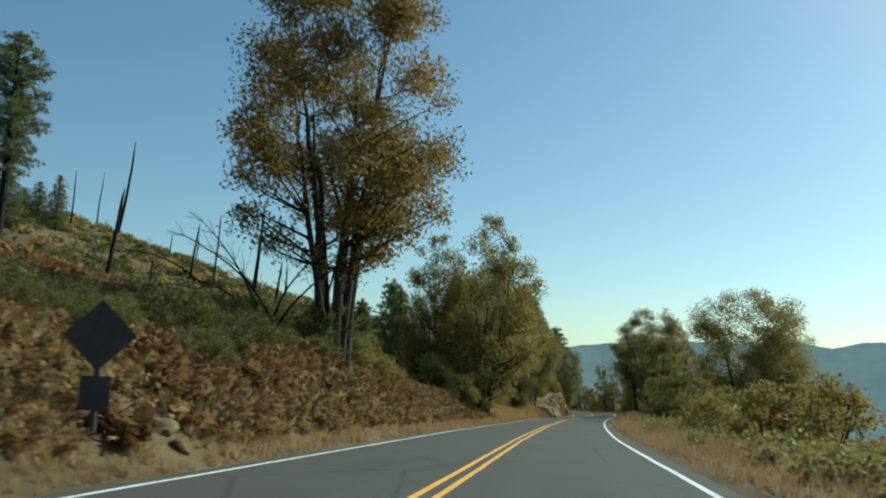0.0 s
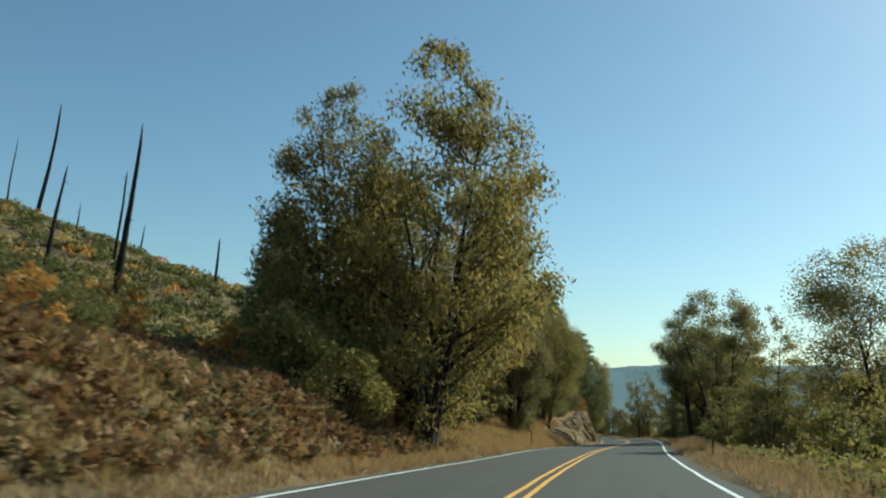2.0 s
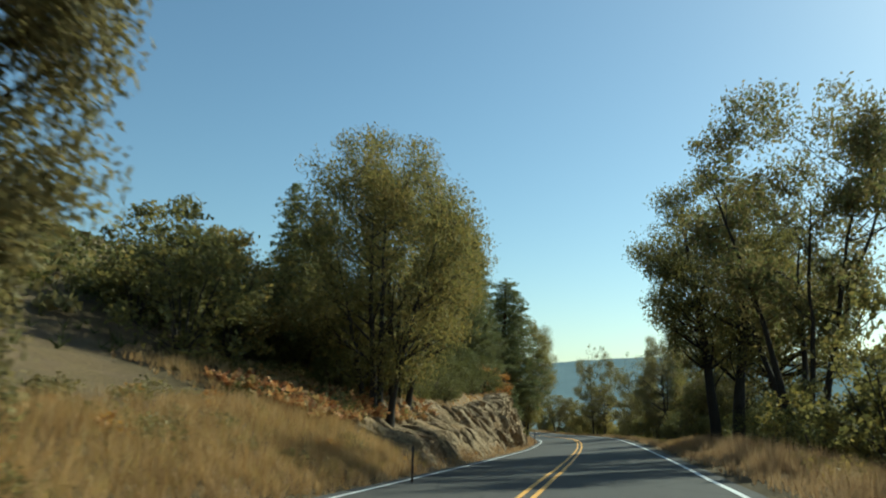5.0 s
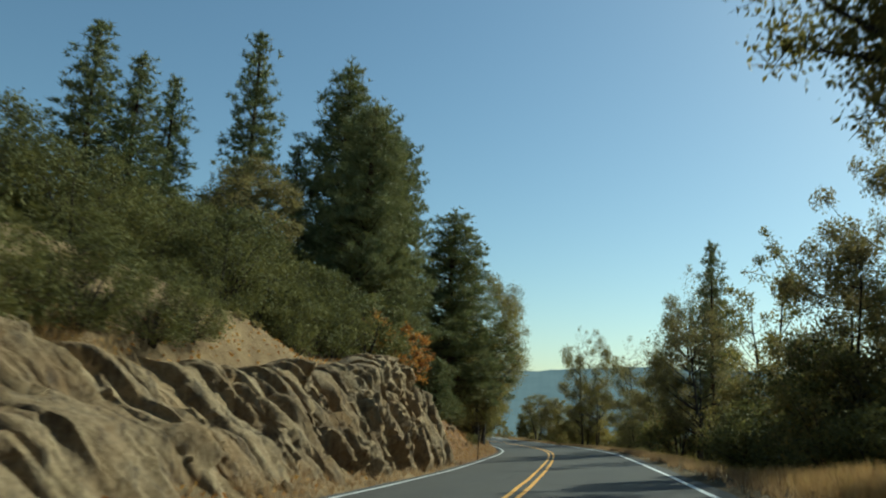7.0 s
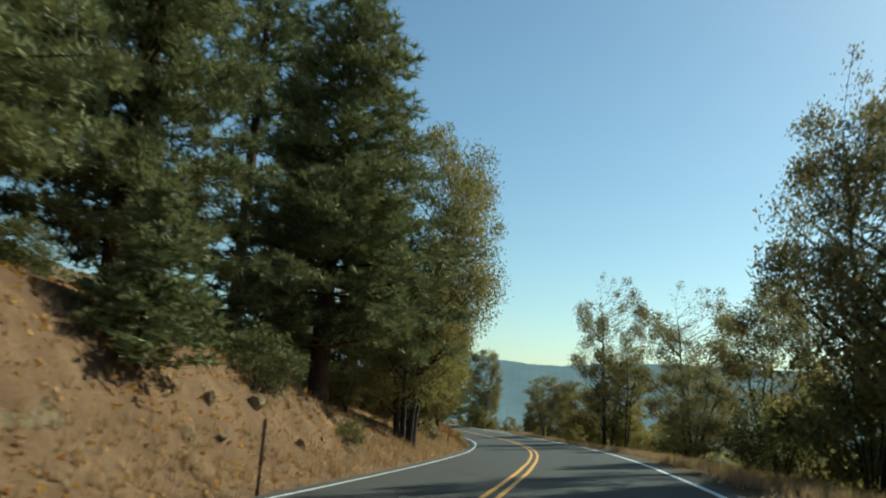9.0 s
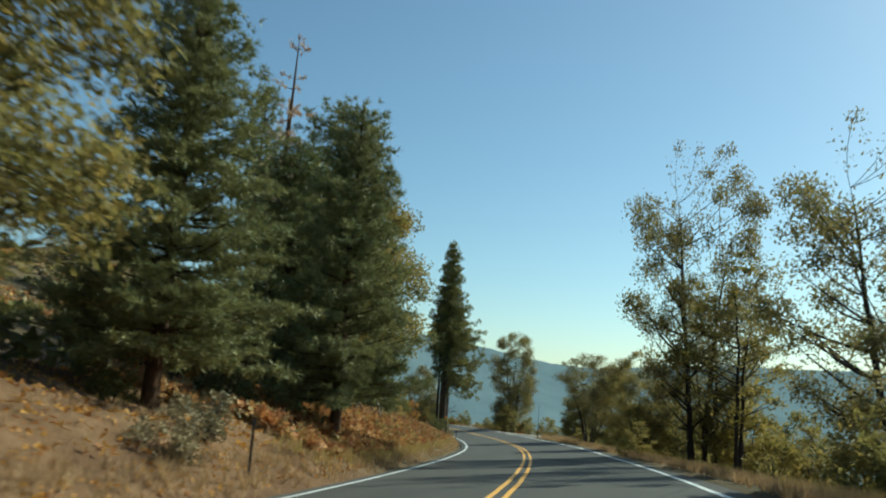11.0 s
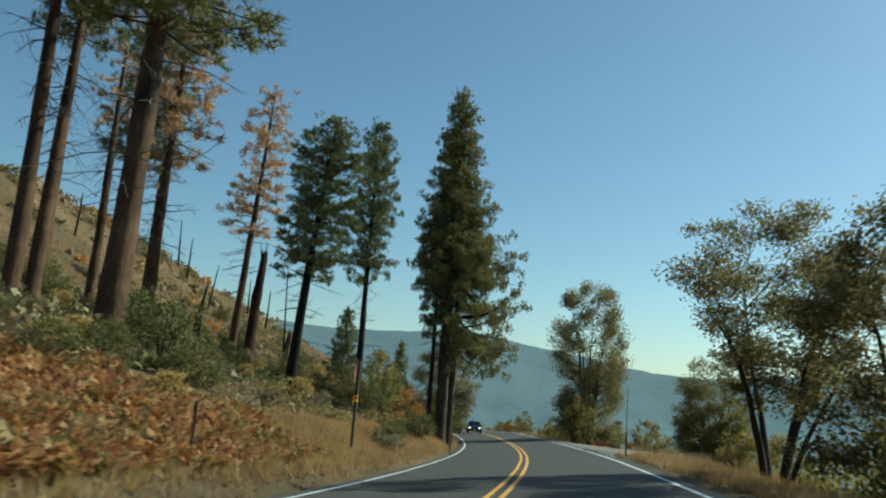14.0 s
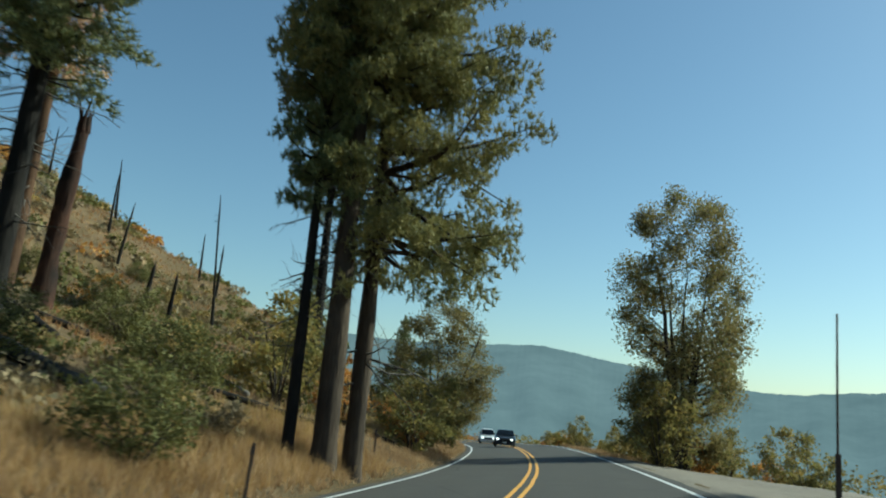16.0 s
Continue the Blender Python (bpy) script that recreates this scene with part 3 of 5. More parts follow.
def conifer(name, label, seed, height, radius, clear, whorls, per, needle_mat, bark, trunk_r=0.25, blades=8, tuft=0.34, droop=-0.1, power=0.85, dead=0.0, ragged=0.35, roundtop=0.0, skip=0.0, one_sided=0.0, tufts_per_m=4.2, wide=0.07, fluff=0.07, clump=0.0):
    """A conifer: straight trunk, whorls of limbs with needle tufts, dead limbs below."""
    rng = np.random.default_rng(seed)
    root = thing(name, label, "tree")
    trunk, limbs, dead_limbs, crown = Heap(), Heap(), Heap(), Heap()
    fr = np.linspace(0, 1, 22)
    line = np.stack([0.03 * height * 0.1 * np.sin(fr * 5 + seed), 0.03 * height * 0.1 * np.cos(fr * 4 + seed), fr * height], 1)
    line -= line[0] + [0, 0, 0.4]
    rad = trunk_r * (1 - fr) ** 0.75 + 0.02
    rad[0] *= 1.3
    trunk.tube(line, rad, 10, True, 0.04, rng)
    at = lambda f: np.array([np.interp(f, fr, line[:, k]) for k in range(3)])
    for w in range(whorls):
        g = (w + rng.uniform(0, 0.8)) / whorls
        f = clear + (1 - clear) * g
        shape = (1 - g) ** power
        if roundtop:
            shape = shape * (1 - roundtop) + roundtop * math.sqrt(max(1 - (2 * g - 0.9) ** 2 * 0.8, 0.02))
        a0 = rng.uniform(0, 6.28)
        for b in range(per):
            if rng.uniform() < skip:
                continue
            a = a0 + 2 * np.pi * (b + rng.uniform(-0.3, 0.3)) / per
            side = 1 + one_sided * math.cos(a)
            ln = max(radius * shape * side * rng.uniform(1 - ragged, 1.1), 0.25)
            up = (0.55 * g + droop) + rng.uniform(-0.1, 0.12) * (1 + 9 * (fluff - 0.07))
            limb = wander(at(min(f, 0.99)), (math.cos(a), math.sin(a), up), ln, 5, rng, 0.07, 0.05)
            limbs.tube(limb[[0, 2, 3, 5]], np.linspace(max(0.02 * ln, 0.015), 0.008, 4), 3, False)
            n = max(int(tufts_per_m * ln * (1 + 0.5 * ln / max(radius, 1))), 4)
            k = np.clip(rng.uniform(0.12, 1.0, n) ** 0.7, 0, 1) * 5
            i = np.minimum(k.astype(int), 4)
            c = limb[i] + (limb[i + 1] - limb[i]) * (k - i)[:, None]
            sidew = np.cross(limb[-1] - limb[0], [0, 0, 1])
            sidew = sidew / (np.linalg.norm(sidew) + 1e-6)
            c = c + sidew * (rng.normal(size=n) * 0.16 * ln * (1.1 - k / 6))[:, None] + rng.normal(size=(n, 3)) * fluff
            if clump:  # boughs: the foliage gathers in heavy sprays along the limb
                tip = np.linspace(0.35, 1.0, max(int(ln / (clump * 1.15)), 2)) * 5
                j = np.minimum(tip.astype(int), 4)
                heart = limb[j] + (limb[j + 1] - limb[j]) * (tip - j)[:, None] + rng.normal(size=(len(tip), 3)) * clump * [0.6, 0.6, 0.35]
                ball = rng.normal(size=(n, 3))
                ball *= (clump * rng.uniform(0, 1, n) ** 0.45 / (np.linalg.norm(ball, axis=1) + 1e-6))[:, None]
                c = heart[rng.integers(len(tip), size=n)] + ball * [1, 1, 0.62] - [0, 0, 0.1]
            way = (limb[-1] - limb[0]) / (np.linalg.norm(limb[-1] - limb[0]) + 1e-6) * 0.6 + np.array([0, 0, 0.45])
            crown.tufts(c, np.repeat(way[None], n, 0), tuft, rng, blades, wide)
    crown.tufts(np.repeat(line[-1:], 4, 0) + rng.normal(size=(4, 3)) * 0.05, np.repeat([[0, 0, 1.0]], 4, 0), tuft, rng, blades, wide)
    part("trunk", trunk.mesh("trunk", MAT[bark], True), None, root)
    tagged(part("branchwork", limbs.mesh("limbs", MAT[bark]), None, root), kind="stuff")
    tagged(part("crown", crown.mesh("crown", MAT[needle_mat]), None, root), kind="stuff")
    if dead:
        for _ in range(int(dead)):
            f = rng.uniform(clear * 0.45, clear + 0.12)
            a = rng.uniform(0, 6.28)
            limb = wander(at(f), (math.cos(a), math.sin(a), rng.uniform(-0.35, 0.2)), radius * rng.uniform(0.3, 0.85), 5, rng, 0.14, -0.06)
            dead_limbs.tube(limb, np.linspace(0.035, 0.01, 6), 4, False)
            for q in (2, 3, 4):
                tw = wander(limb[q], (limb[q] - limb[q - 1]) + rng.normal(size=3) * 0.25, radius * 0.25, 3, rng, 0.2, -0.05)
                dead_limbs.tube(tw, [0.014, 0.012, 0.009, 0.006], 3, False)
        tagged(part("dead_branchwork", dead_limbs.mesh("dead_limbs", MAT["grey_wood"]), None, root, "bare grey dead limbs"), kind="stuff")
    return root


def snag(label, seed, height, r, lean=(0, 0), bark="burnt_bark", stubs=5, arms=0, taper=0.35):
    """A dead, burnt trunk with a broken top and stubs of limbs."""
    rng = np.random.default_rng(seed)
    root = thing("snag", label, "dead tree", group="burnt trunks on the slope")
    heap = Heap()
    line = wander((0, 0, -0.5), (lean[0], lean[1], 1), height + 0.5, 9, rng, 0.018)
    rad = np.linspace(r, r * taper, 10)
    rad[-1] *= 0.35 if taper < 0.5 else 0.85
    heap.tube(line, rad, 9, True, 0.10 if taper < 0.5 else 0.15, rng)
    if taper >= 0.5:  # splintered top
        for k in range(6):
            a = k * 1.05
            foot = line[-1] + np.array([math.cos(a), math.sin(a), -0.6]) * rad[-2] * 0.6
            shard = Heap()
            shard.tube([foot, foot + [0, 0, rng.uniform(0.2, 0.9)], foot + [rng.normal() * 0.1, rng.normal() * 0.1, rng.uniform(0.9, 1.7)]], [rad[-2] * 0.45, rad[-2] * 0.3, 0.02], 5, False)
            part("splinter", shard.mesh("splinter", MAT[bark]), None, root)
    part("trunk", heap.mesh("trunk", MAT[bark], True), None, root)
    if stubs + arms:
        small = Heap()
        for k in range(stubs + arms):
            f = rng.uniform(0.35, 0.97)
            p = np.array([np.interp(f, np.linspace(0, 1, 10), line[:, i]) for i in range(3)])
            a = rng.uniform(0, 6.28)
            ln = rng.uniform(0.2, 0.6) if k < stubs else rng.uniform(0.08, 0.16) * height
            b = wander(p, (math.cos(a), math.sin(a), -0.25 if k >= stubs else 0.1), ln, 4, rng, 0.18, -0.04)
            small.tube(b, np.linspace(r * 0.22, 0.008, 5), 4, False)
        tagged(part("branchwork", small.mesh("limbs", MAT[bark]), None, root), kind="stuff")
    return root


# ---- the land ----
def strip(name, u0, u1, y0, y1, lift, material, step=1.0, cols=1, wobble=0.0, seed=1):
    """A ribbon along the road between two distances from its middle line, with thickness."""
    ys = np.arange(y0, y1 + 0.01, step)
    us = np.linspace(u0, u1, cols + 1)
    t = np.interp(ys, LINE_Y, LINE_T)
    nrm = np.sqrt(1 + t ** 2)
    cx = np.interp(ys, LINE_Y, LINE_X)
    rng = np.random.default_rng(seed)
    w = np.convolve(rng.normal(size=len(ys)) * wobble, np.ones(3) / 3, "same") if wobble else np.zeros(len(ys))
    rows = []
    for i, y in enumerate(ys):
        for j, u in enumerate(us):
            uu = u + (w[i] if j in (0, cols) else 0)
            rows.append((cx[i] + uu / nrm[i], y - uu * t[i] / nrm[i], float(road_height(uu, y)) + lift))
    v = np.array(rows)
    n = len(us)
    k = (np.arange(len(ys) - 1)[:, None] * n + np.arange(n - 1)[None]).ravel()[:, None]
    tris = np.concatenate([k + [0, 1, n + 1], k + [0, n + 1, n]])
    me = mesh_of(name, v, tris, material, True)
    return me, us, len(ys)


def build_land():
    # one sheet: close rows near the road, wider ones outwards
    left = -np.concatenate([np.arange(4.2, 14, 0.35), np.arange(14, 40, 1.0), np.arange(40, 110, 3.0), np.geomspace(112, 900, 22)])[::-1]
    right = np.concatenate([np.arange(4.2, 16, 0.4), np.arange(16, 50, 1.5), np.geomspace(52, 1500, 34)])
    us = np.concatenate([left, np.linspace(-4.0, 4.0, 5), right])
    ys = np.concatenate([np.arange(-60, 0, 4.0), np.arange(0, 330, 0.8), np.geomspace(330, 469, 60)])
    t, cx = np.interp(ys, LINE_Y, LINE_T), np.interp(ys, LINE_Y, LINE_X)
    nrm = np.sqrt(1 + t ** 2)
    damp = 1 / (1 + np.maximum(np.abs(us) - 30, 0) / 60)  # far rows run straight
    X = cx[:, None] + us[None] / nrm[:, None]
    Y = ys[:, None] - us[None] * (t / nrm)[:, None] * damp[None]
    Z = land(X, Y)
    v = np.stack([X, Y, Z], -1)
    # the sheet's far ends run out to the horizon
    first, last = v[0].copy(), v[-1].copy()
    first[:, 1] -= 900
    last[:, 1] += 2600
    last[:, 2] = np.minimum(last[:, 2] - 60, -90)
    drop = v[-1].copy()
    drop[:, 1] += 45
    drop[:, 2] = np.minimum(drop[:, 2] - 30, -60)
    v = np.concatenate([first[None], v, drop[None], last[None]])
    n = v.shape[1]
    k = (np.arange(v.shape[0] - 1)[:, None] * n + np.arange(n - 1)[None]).ravel()[:, None]
    me = mesh_of("ground", v.reshape(-1, 3), np.concatenate([k + [0, 1, n + 1], k + [0, n + 1, n]]), MAT["soil"], True)
    flat = v.reshape(-1, 3)
    u = across(flat[:, 0], flat[:, 1])
    bare = np.clip((flat[:, 1] - 146) / 8, 0, 1) * np.clip((204 - flat[:, 1]) / 8, 0, 1) * np.clip((u + 22) / 6, 0, 1) * (u < 0)
    me.attributes.new("bare", "FLOAT", "POINT").data.foreach_set("value", np.clip(bare, 0, 1).astype(np.float32))
    sand = np.clip((flat[:, 1] - 123) / 8, 0, 1) * np.clip((150 - flat[:, 1]) / 6, 0, 1) * np.clip((u + 15) / 3, 0, 1) * (u < 0)
    me.attributes.new("sand", "FLOAT", "POINT").data.foreach_set("value", sand.astype(np.float32))
    tagged(new("ground", me), "dry grassy hillside soil with straw and needles", "ground", kind="structure")

    me, us, rows = strip("road", -EDGE, EDGE, -60, 440, 0.0, MAT["asphalt"], 1.0, 24, 0.05, 3)
    lane = me.attributes.new("lane", "FLOAT", "POINT")
    wheel = np.exp(-((np.abs(np.abs(us) - 1.9) - 0.85) / 0.38) ** 2)
    lane.data.foreach_set("value", np.tile(wheel, rows).astype(np.float32))
    road = tagged(new("road", me), "two-lane grey asphalt mountain road with worn wheel tracks", "road", kind="structure")

    for u, mat, w, label in ((-0.14, "yellow_paint", 0.11, "double yellow centre line"), (0.14, "yellow_paint", 0.11, "double yellow centre line"), (-LANE, "white_paint", 0.12, "white painted edge line"), (LANE, "white_paint", 0.12, "white painted edge line")):
        me, _, _ = strip("road_line", u - w / 2, u + w / 2, -60, 440, 0.006, MAT[mat], 1.0, 1, 0.012, int(u * 10) + 60)
        ob = new("road_line", me)
        ob.parent = road
        tagged(ob, label)

    # gravel turnout on the valley side
    ys = np.arange(262, 305.1, 1.0)
    rows, cols = [], 13
    for y in ys:
        wide = 0.15 + 9.3 * float(np.interp(y, (262, 268, 274, 280, 288, 295, 300, 305), (0, 0.06, 0.22, 0.6, 1.0, 0.95, 0.6, 0.05)))
        t, cx = float(np.interp(y, LINE_Y, LINE_T)), float(np.interp(y, LINE_Y, LINE_X))
        nrm = math.sqrt(1 + t * t)
        for j in range(cols):
            u = EDGE - 0.1 + wide * j / (cols - 1)
            x, yy = cx + u / nrm, y - u * t / nrm
            rows.append((x, yy, max(float(land(x, yy)) + 0.03, float(road_height(u, yy)) - 0.02 if j == 0 else -99)))
    k = (np.arange(len(ys) - 1)[:, None] * cols + np.arange(cols - 1)[None]).ravel()[:, None]
    me = mesh_of("pavement", rows, np.concatenate([k + [0, 1, cols + 1], k + [0, cols + 1, cols]]), MAT["gravel"], True)
    tagged(new("pavement", me), "pale gravel turnout beside the road", "turnout", kind="structure")


def build_far_hills():
    """Wooded ridges some kilometres off, their haze painted as a blue glow."""
    outline = [(-180, 2.6), (-90, 3.2), (-60, 3.0), (-40, 3.3), (-29, 3.1), (-27, 2.65), (-25, 3.0), (-20, 2.95), (-16, 3.0), (-13, 2.8), (-11, 2.65), (-9, 2.4), (-7, 2.35), (-4.5, 2.5), (-2, 2.85), (0, 3.3), (3, 3.7), (6, 4.2), (8, 4.5), (10, 4.45), (14, 4.2), (18, 4.1), (22, 4.3), (30, 4.6), (45, 5), (90, 4), (180, 2.6)]
    rng = np.random.default_rng(5)
    az = np.concatenate([np.arange(-180, -45, 3.0), np.arange(-45, 45, 0.12), np.arange(45, 180.1, 3.0)])
    el = np.interp(az, *zip(*outline)) + 0.035 * np.convolve(rng.normal(size=len(az)), np.ones(5) / 5, "same") + 0.012 * rng.normal(size=len(az))
    dist = 2600.0
    verts, rows = [], 26
    for j in range(rows):
        g = j / (rows - 1)
        d = dist * (0.5 + 0.5 * g)
        h = -150 + (dist * np.tan(np.radians(el)) + 142) * g ** 1.25
        h = h + 9 * math.sin(math.pi * g) * np.sin(np.radians(az) * 45 + 3 * g) + 5 * math.sin(math.pi * g) * np.sin(np.radians(az) * 117 - 5 * g)
        verts.append(np.stack([34 - np.sin(np.radians(az)) * d, 150 + np.cos(np.radians(az)) * d, h], -1))
    v = np.array(verts)
    n = v.shape[1]
    k = (np.arange(rows - 1)[:, None] * n + np.arange(n - 1)[None]).ravel()[:, None]
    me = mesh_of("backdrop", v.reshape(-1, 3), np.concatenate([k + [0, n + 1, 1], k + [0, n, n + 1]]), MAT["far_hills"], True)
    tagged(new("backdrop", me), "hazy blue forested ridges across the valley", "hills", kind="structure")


build_land()
build_far_hills()

# ---- trees ----
TO_GROUND = ((0.07, 0.5), (0.18, 0.85), (0.4, 1.0), (0.7, 0.85), (0.9, 0.55), (1.0, 0.2))
SLENDER = ((0.05, 0.4), (0.2, 0.8), (0.5, 1.0), (0.8, 0.72), (1.0, 0.2))
BUSHY = ((0.1, 0.75), (0.4, 1.0), (0.75, 0.8), (1.0, 0.3))
OAK = {
    "gold": broadleaf("oak_tree", "black oak with amber and green autumn leaves", 11, 18, 4.6, 7, 0.16, 56000, 0.165, "oak_leaf", "oak_bark", 0.2, 0.5, clumps=110, profile=((0.2, 0.45), (0.3, 0.95), (0.42, 1.0), (0.6, 0.95), (0.8, 0.75), (0.93, 0.5), (1.0, 0.15)), clump_r=0.25),
    "olive": broadleaf("oak_tree", "bushy oak with olive and yellow leaves to the ground", 12, 13, 4.8, 6, 0.08, 38000, 0.19, "oak_leaf_olive", "oak_bark", 0.17, 0.5, clumps=95, profile=TO_GROUND, clump_r=0.25),
    "brown": broadleaf("oak_tree", "slender oak with brown-green autumn leaves", 13, 13, 4.2, 4, 0.06, 27000, 0.185, "oak_leaf_brown", "oak_bark", 0.13, 0.45, clumps=64, profile=SLENDER, clump_r=0.28),
    "round": broadleaf("oak_tree", "round oak with olive-brown leaves and bare lower stems", 14, 15, 6.0, 4, 0.16, 56000, 0.16, "oak_leaf_olive", "oak_bark", 0.24, 0.5, clumps=95, profile=((0.16, 0.4), (0.35, 0.9), (0.6, 1.0), (0.85, 0.8), (1.0, 0.3)), clump_r=0.24),
    "canopy": broadleaf("oak_tree", "large dark oak with heavy full crown over the road", 18, 14, 5.0, 2, 0.26, 50000, 0.15, "oak_leaf_olive", "oak_bark", 0.36, 0.35, clumps=105, profile=((0.3, 0.5), (0.45, 0.9), (0.65, 1.0), (0.88, 0.75), (1.0, 0.3)), clump_r=0.25),
    "vase": broadleaf("oak_tree", "vase-shaped oak with bare rising stems and round top", 19, 15, 4.6, 6, 0.3, 28000, 0.18, "oak_leaf_brown", "oak_bark", 0.15, 0.75, clumps=62, profile=((0.3, 0.4), (0.5, 0.8), (0.72, 1.0), (0.9, 0.8), (1.0, 0.35)), clump_r=0.24),
    "sparse": broadleaf("birch_like_tree", "thin airy tree with few pale yellow leaves", 15, 11, 2.6, 2, 0.2, 4200, 0.17, "willow_leaf", "oak_bark", 0.08, 0.4, clumps=46, profile=((0.25, 0.5), (0.5, 1.0), (0.8, 0.7), (1.0, 0.2)), clump_r=0.2),
    "airy": broadleaf("oak_tree", "open oak with thin grey-green leaves and clear gaps", 17, 14, 5.0, 3, 0.16, 21000, 0.165, "oak_leaf_brown", "oak_bark", 0.17, 0.5, clumps=62, profile=((0.15, 0.5), (0.4, 1.0), (0.7, 0.95), (0.9, 0.6), (1.0, 0.2)), clump_r=0.2),
    "tall": broadleaf("oak_tree", "tall narrow oak with russet-green leaves", 16, 15.5, 3.6, 6, 0.1, 56000, 0.155, "oak_leaf_brown", "oak_bark", 0.16, 0.5, clumps=115, profile=((0.05, 0.6), (0.2, 0.85), (0.5, 1.0), (0.75, 0.9), (0.9, 0.65), (1.0, 0.3)), clump_r=0.24, flat=1.1),
}
SHRUB = {
    "willow": broadleaf("shrub", "yellow-green roadside willow shrub with dense leaves", 21, 3.2, 2.0, 9, 0.05, 2700, 0.15, "willow_leaf", "twig", 0.03, 0.6, "shrub", 26, BUSHY, 0.3, 0.8),
    "manzanita": broadleaf("shrub", "dense dark green evergreen mountain shrub", 22, 2.6, 2.0, 8, 0.06, 4400, 0.11, "shrub_leaf", "twig", 0.035, 0.6, "shrub", 30, BUSHY, 0.3, 0.75),
    "evergreen": broadleaf("shrub", "broad dense dark green evergreen shrub", 27, 3.8, 3.0, 9, 0.06, 9500, 0.1, "shrub_leaf", "twig", 0.05, 0.6, "shrub", 46, BUSHY, 0.26, 0.75),
    "sage": broadleaf("shrub", "grey-green rounded brush in dry grass", 23, 1.4, 1.1, 9, 0.05, 1700, 0.1, "sage_leaf", "twig", 0.014, 0.6, "shrub", 18, BUSHY, 0.34, 0.85),
    "rabbit": broadleaf("shrub", "yellow-topped dry brush on the slope", 24, 1.5, 1.2, 9, 0.2, 1500, 0.11, "rabbit_leaf", "twig", 0.014, 0.7, "shrub", 18, ((0.35, 0.7), (0.7, 1.0), (1.0, 0.6)), 0.3, 0.7),
    "rust": broadleaf("shrub", "rust-orange autumn shrub with thin stems", 25, 2.8, 1.7, 7, 0.1, 1900, 0.15, "rust_leaf", "twig", 0.028, 0.6, "shrub", 24, BUSHY, 0.28, 0.7),
    "thicket": broadleaf("shrub", "tall thicket of grey stems with olive leaves", 26, 4.6, 2.4, 8, 0.06, 3200, 0.17, "oak_leaf_olive", "twig", 0.035, 0.6, "shrub", 34, BUSHY, 0.25, 0.75),
}
PINE = {
    "cone": conifer("pine_tree", "dense dark green young ponderosa pine", 31, 18, 4.2, 0.12, 34, 7, "pine_needle", "pine_bark", 0.26, 11, 0.32, -0.1, 0.62, ragged=0.42, tufts_per_m=13, wide=0.045, fluff=0.11, clump=0.46),
    "spire": conifer("pine_tree", "slim pointed dark green conifer", 32, 18, 2.9, 0.08, 36, 6, "pine_needle", "pine_bark", 0.2, 11, 0.36, -0.1, 0.65, ragged=0.35, tufts_per_m=6.5, wide=0.06, clump=0.4),
    "open": conifer("pine_tree", "tall ponderosa pine with open green crown", 33, 26, 4.4, 0.5, 26, 6, "pine_needle", "pine_bark", 0.42, 12, 0.42, -0.15, 0.55, dead=30, roundtop=0.5, ragged=0.5, skip=0.22, tufts_per_m=6.5, wide=0.055, fluff=0.2, clump=0.5),
    "tuft": conifer("pine_tree", "tall bare-trunked pine with dense green head", 34, 22, 3.4, 0.42, 24, 7, "pine_needle", "burnt_bark", 0.36, 12, 0.3, -0.05, 0.5, dead=22, roundtop=0.65, ragged=0.5, skip=0.12, tufts_per_m=12, wide=0.05, fluff=0.2, clump=0.5),
    "rusty": conifer("pine_tree", "scorched pine with dead rust-brown needles", 35, 21, 2.6, 0.46, 18, 5, "dead_needle", "pine_bark", 0.3, 9, 0.4, -0.35, 0.5, dead=36, roundtop=0.5, ragged=0.5, skip=0.15, wide=0.065, tufts_per_m=6.5, fluff=0.2, clump=0.4),
    "cedar": conifer("cedar_tree", "tall incense cedar with dense pointed green crown", 36, 25, 4.2, 0.45, 50, 8, "cedar_needle", "cedar_bark", 0.50, 10, 0.21, -0.45, 0.62, dead=18, ragged=0.35, tufts_per_m=19, wide=0.045, fluff=0.24, clump=0.46),
    "bulky": conifer("cedar_tree", "broad cedar with heavy drooping green boughs", 37, 16, 4.6, 0.4, 24, 7, "cedar_needle", "cedar_bark", 0.40, 10, 0.21, -0.4, 0.4, dead=26, roundtop=0.6, ragged=0.55, skip=0.1, tufts_per_m=20, wide=0.045, one_sided=0.75, fluff=0.3, clump=0.55),
    "small": conifer("pine_tree", "small young green pine", 38, 8, 2.2, 0.08, 20, 6, "pine_needle", "pine_bark", 0.1, 9, 0.36, 0.0, 0.7, ragged=0.3, tufts_per_m=6, wide=0.08, clump=0.3),
    "bare": conifer("pine_tree", "tall scorched trunk with thin dead twigs", 39, 24, 2.4, 0.62, 10, 4, "dead_needle", "pine_bark", 0.33, 6, 0.4, -0.3, 0.5, dead=40, roundtop=0.4, ragged=0.6, skip=0.5, wide=0.07),
}
KINDS = {**OAK, **PINE}


def crown_size(ob):
    """Height and crown radius of a tree as it was built."""
    me = next(o for o in ob.children if o.name.startswith("crown")).data
    co = np.empty(len(me.vertices) * 3, np.float32)
    me.vertices.foreach_get("co", co)
    co = co.reshape(-1, 3)
    return float(np.percentile(co[:, 2], 99.8)), float(np.percentile(np.hypot(co[:, 0], co[:, 1]), 96))


SIZE = {kind: crown_size(ob) for kind, ob in KINDS.items()}


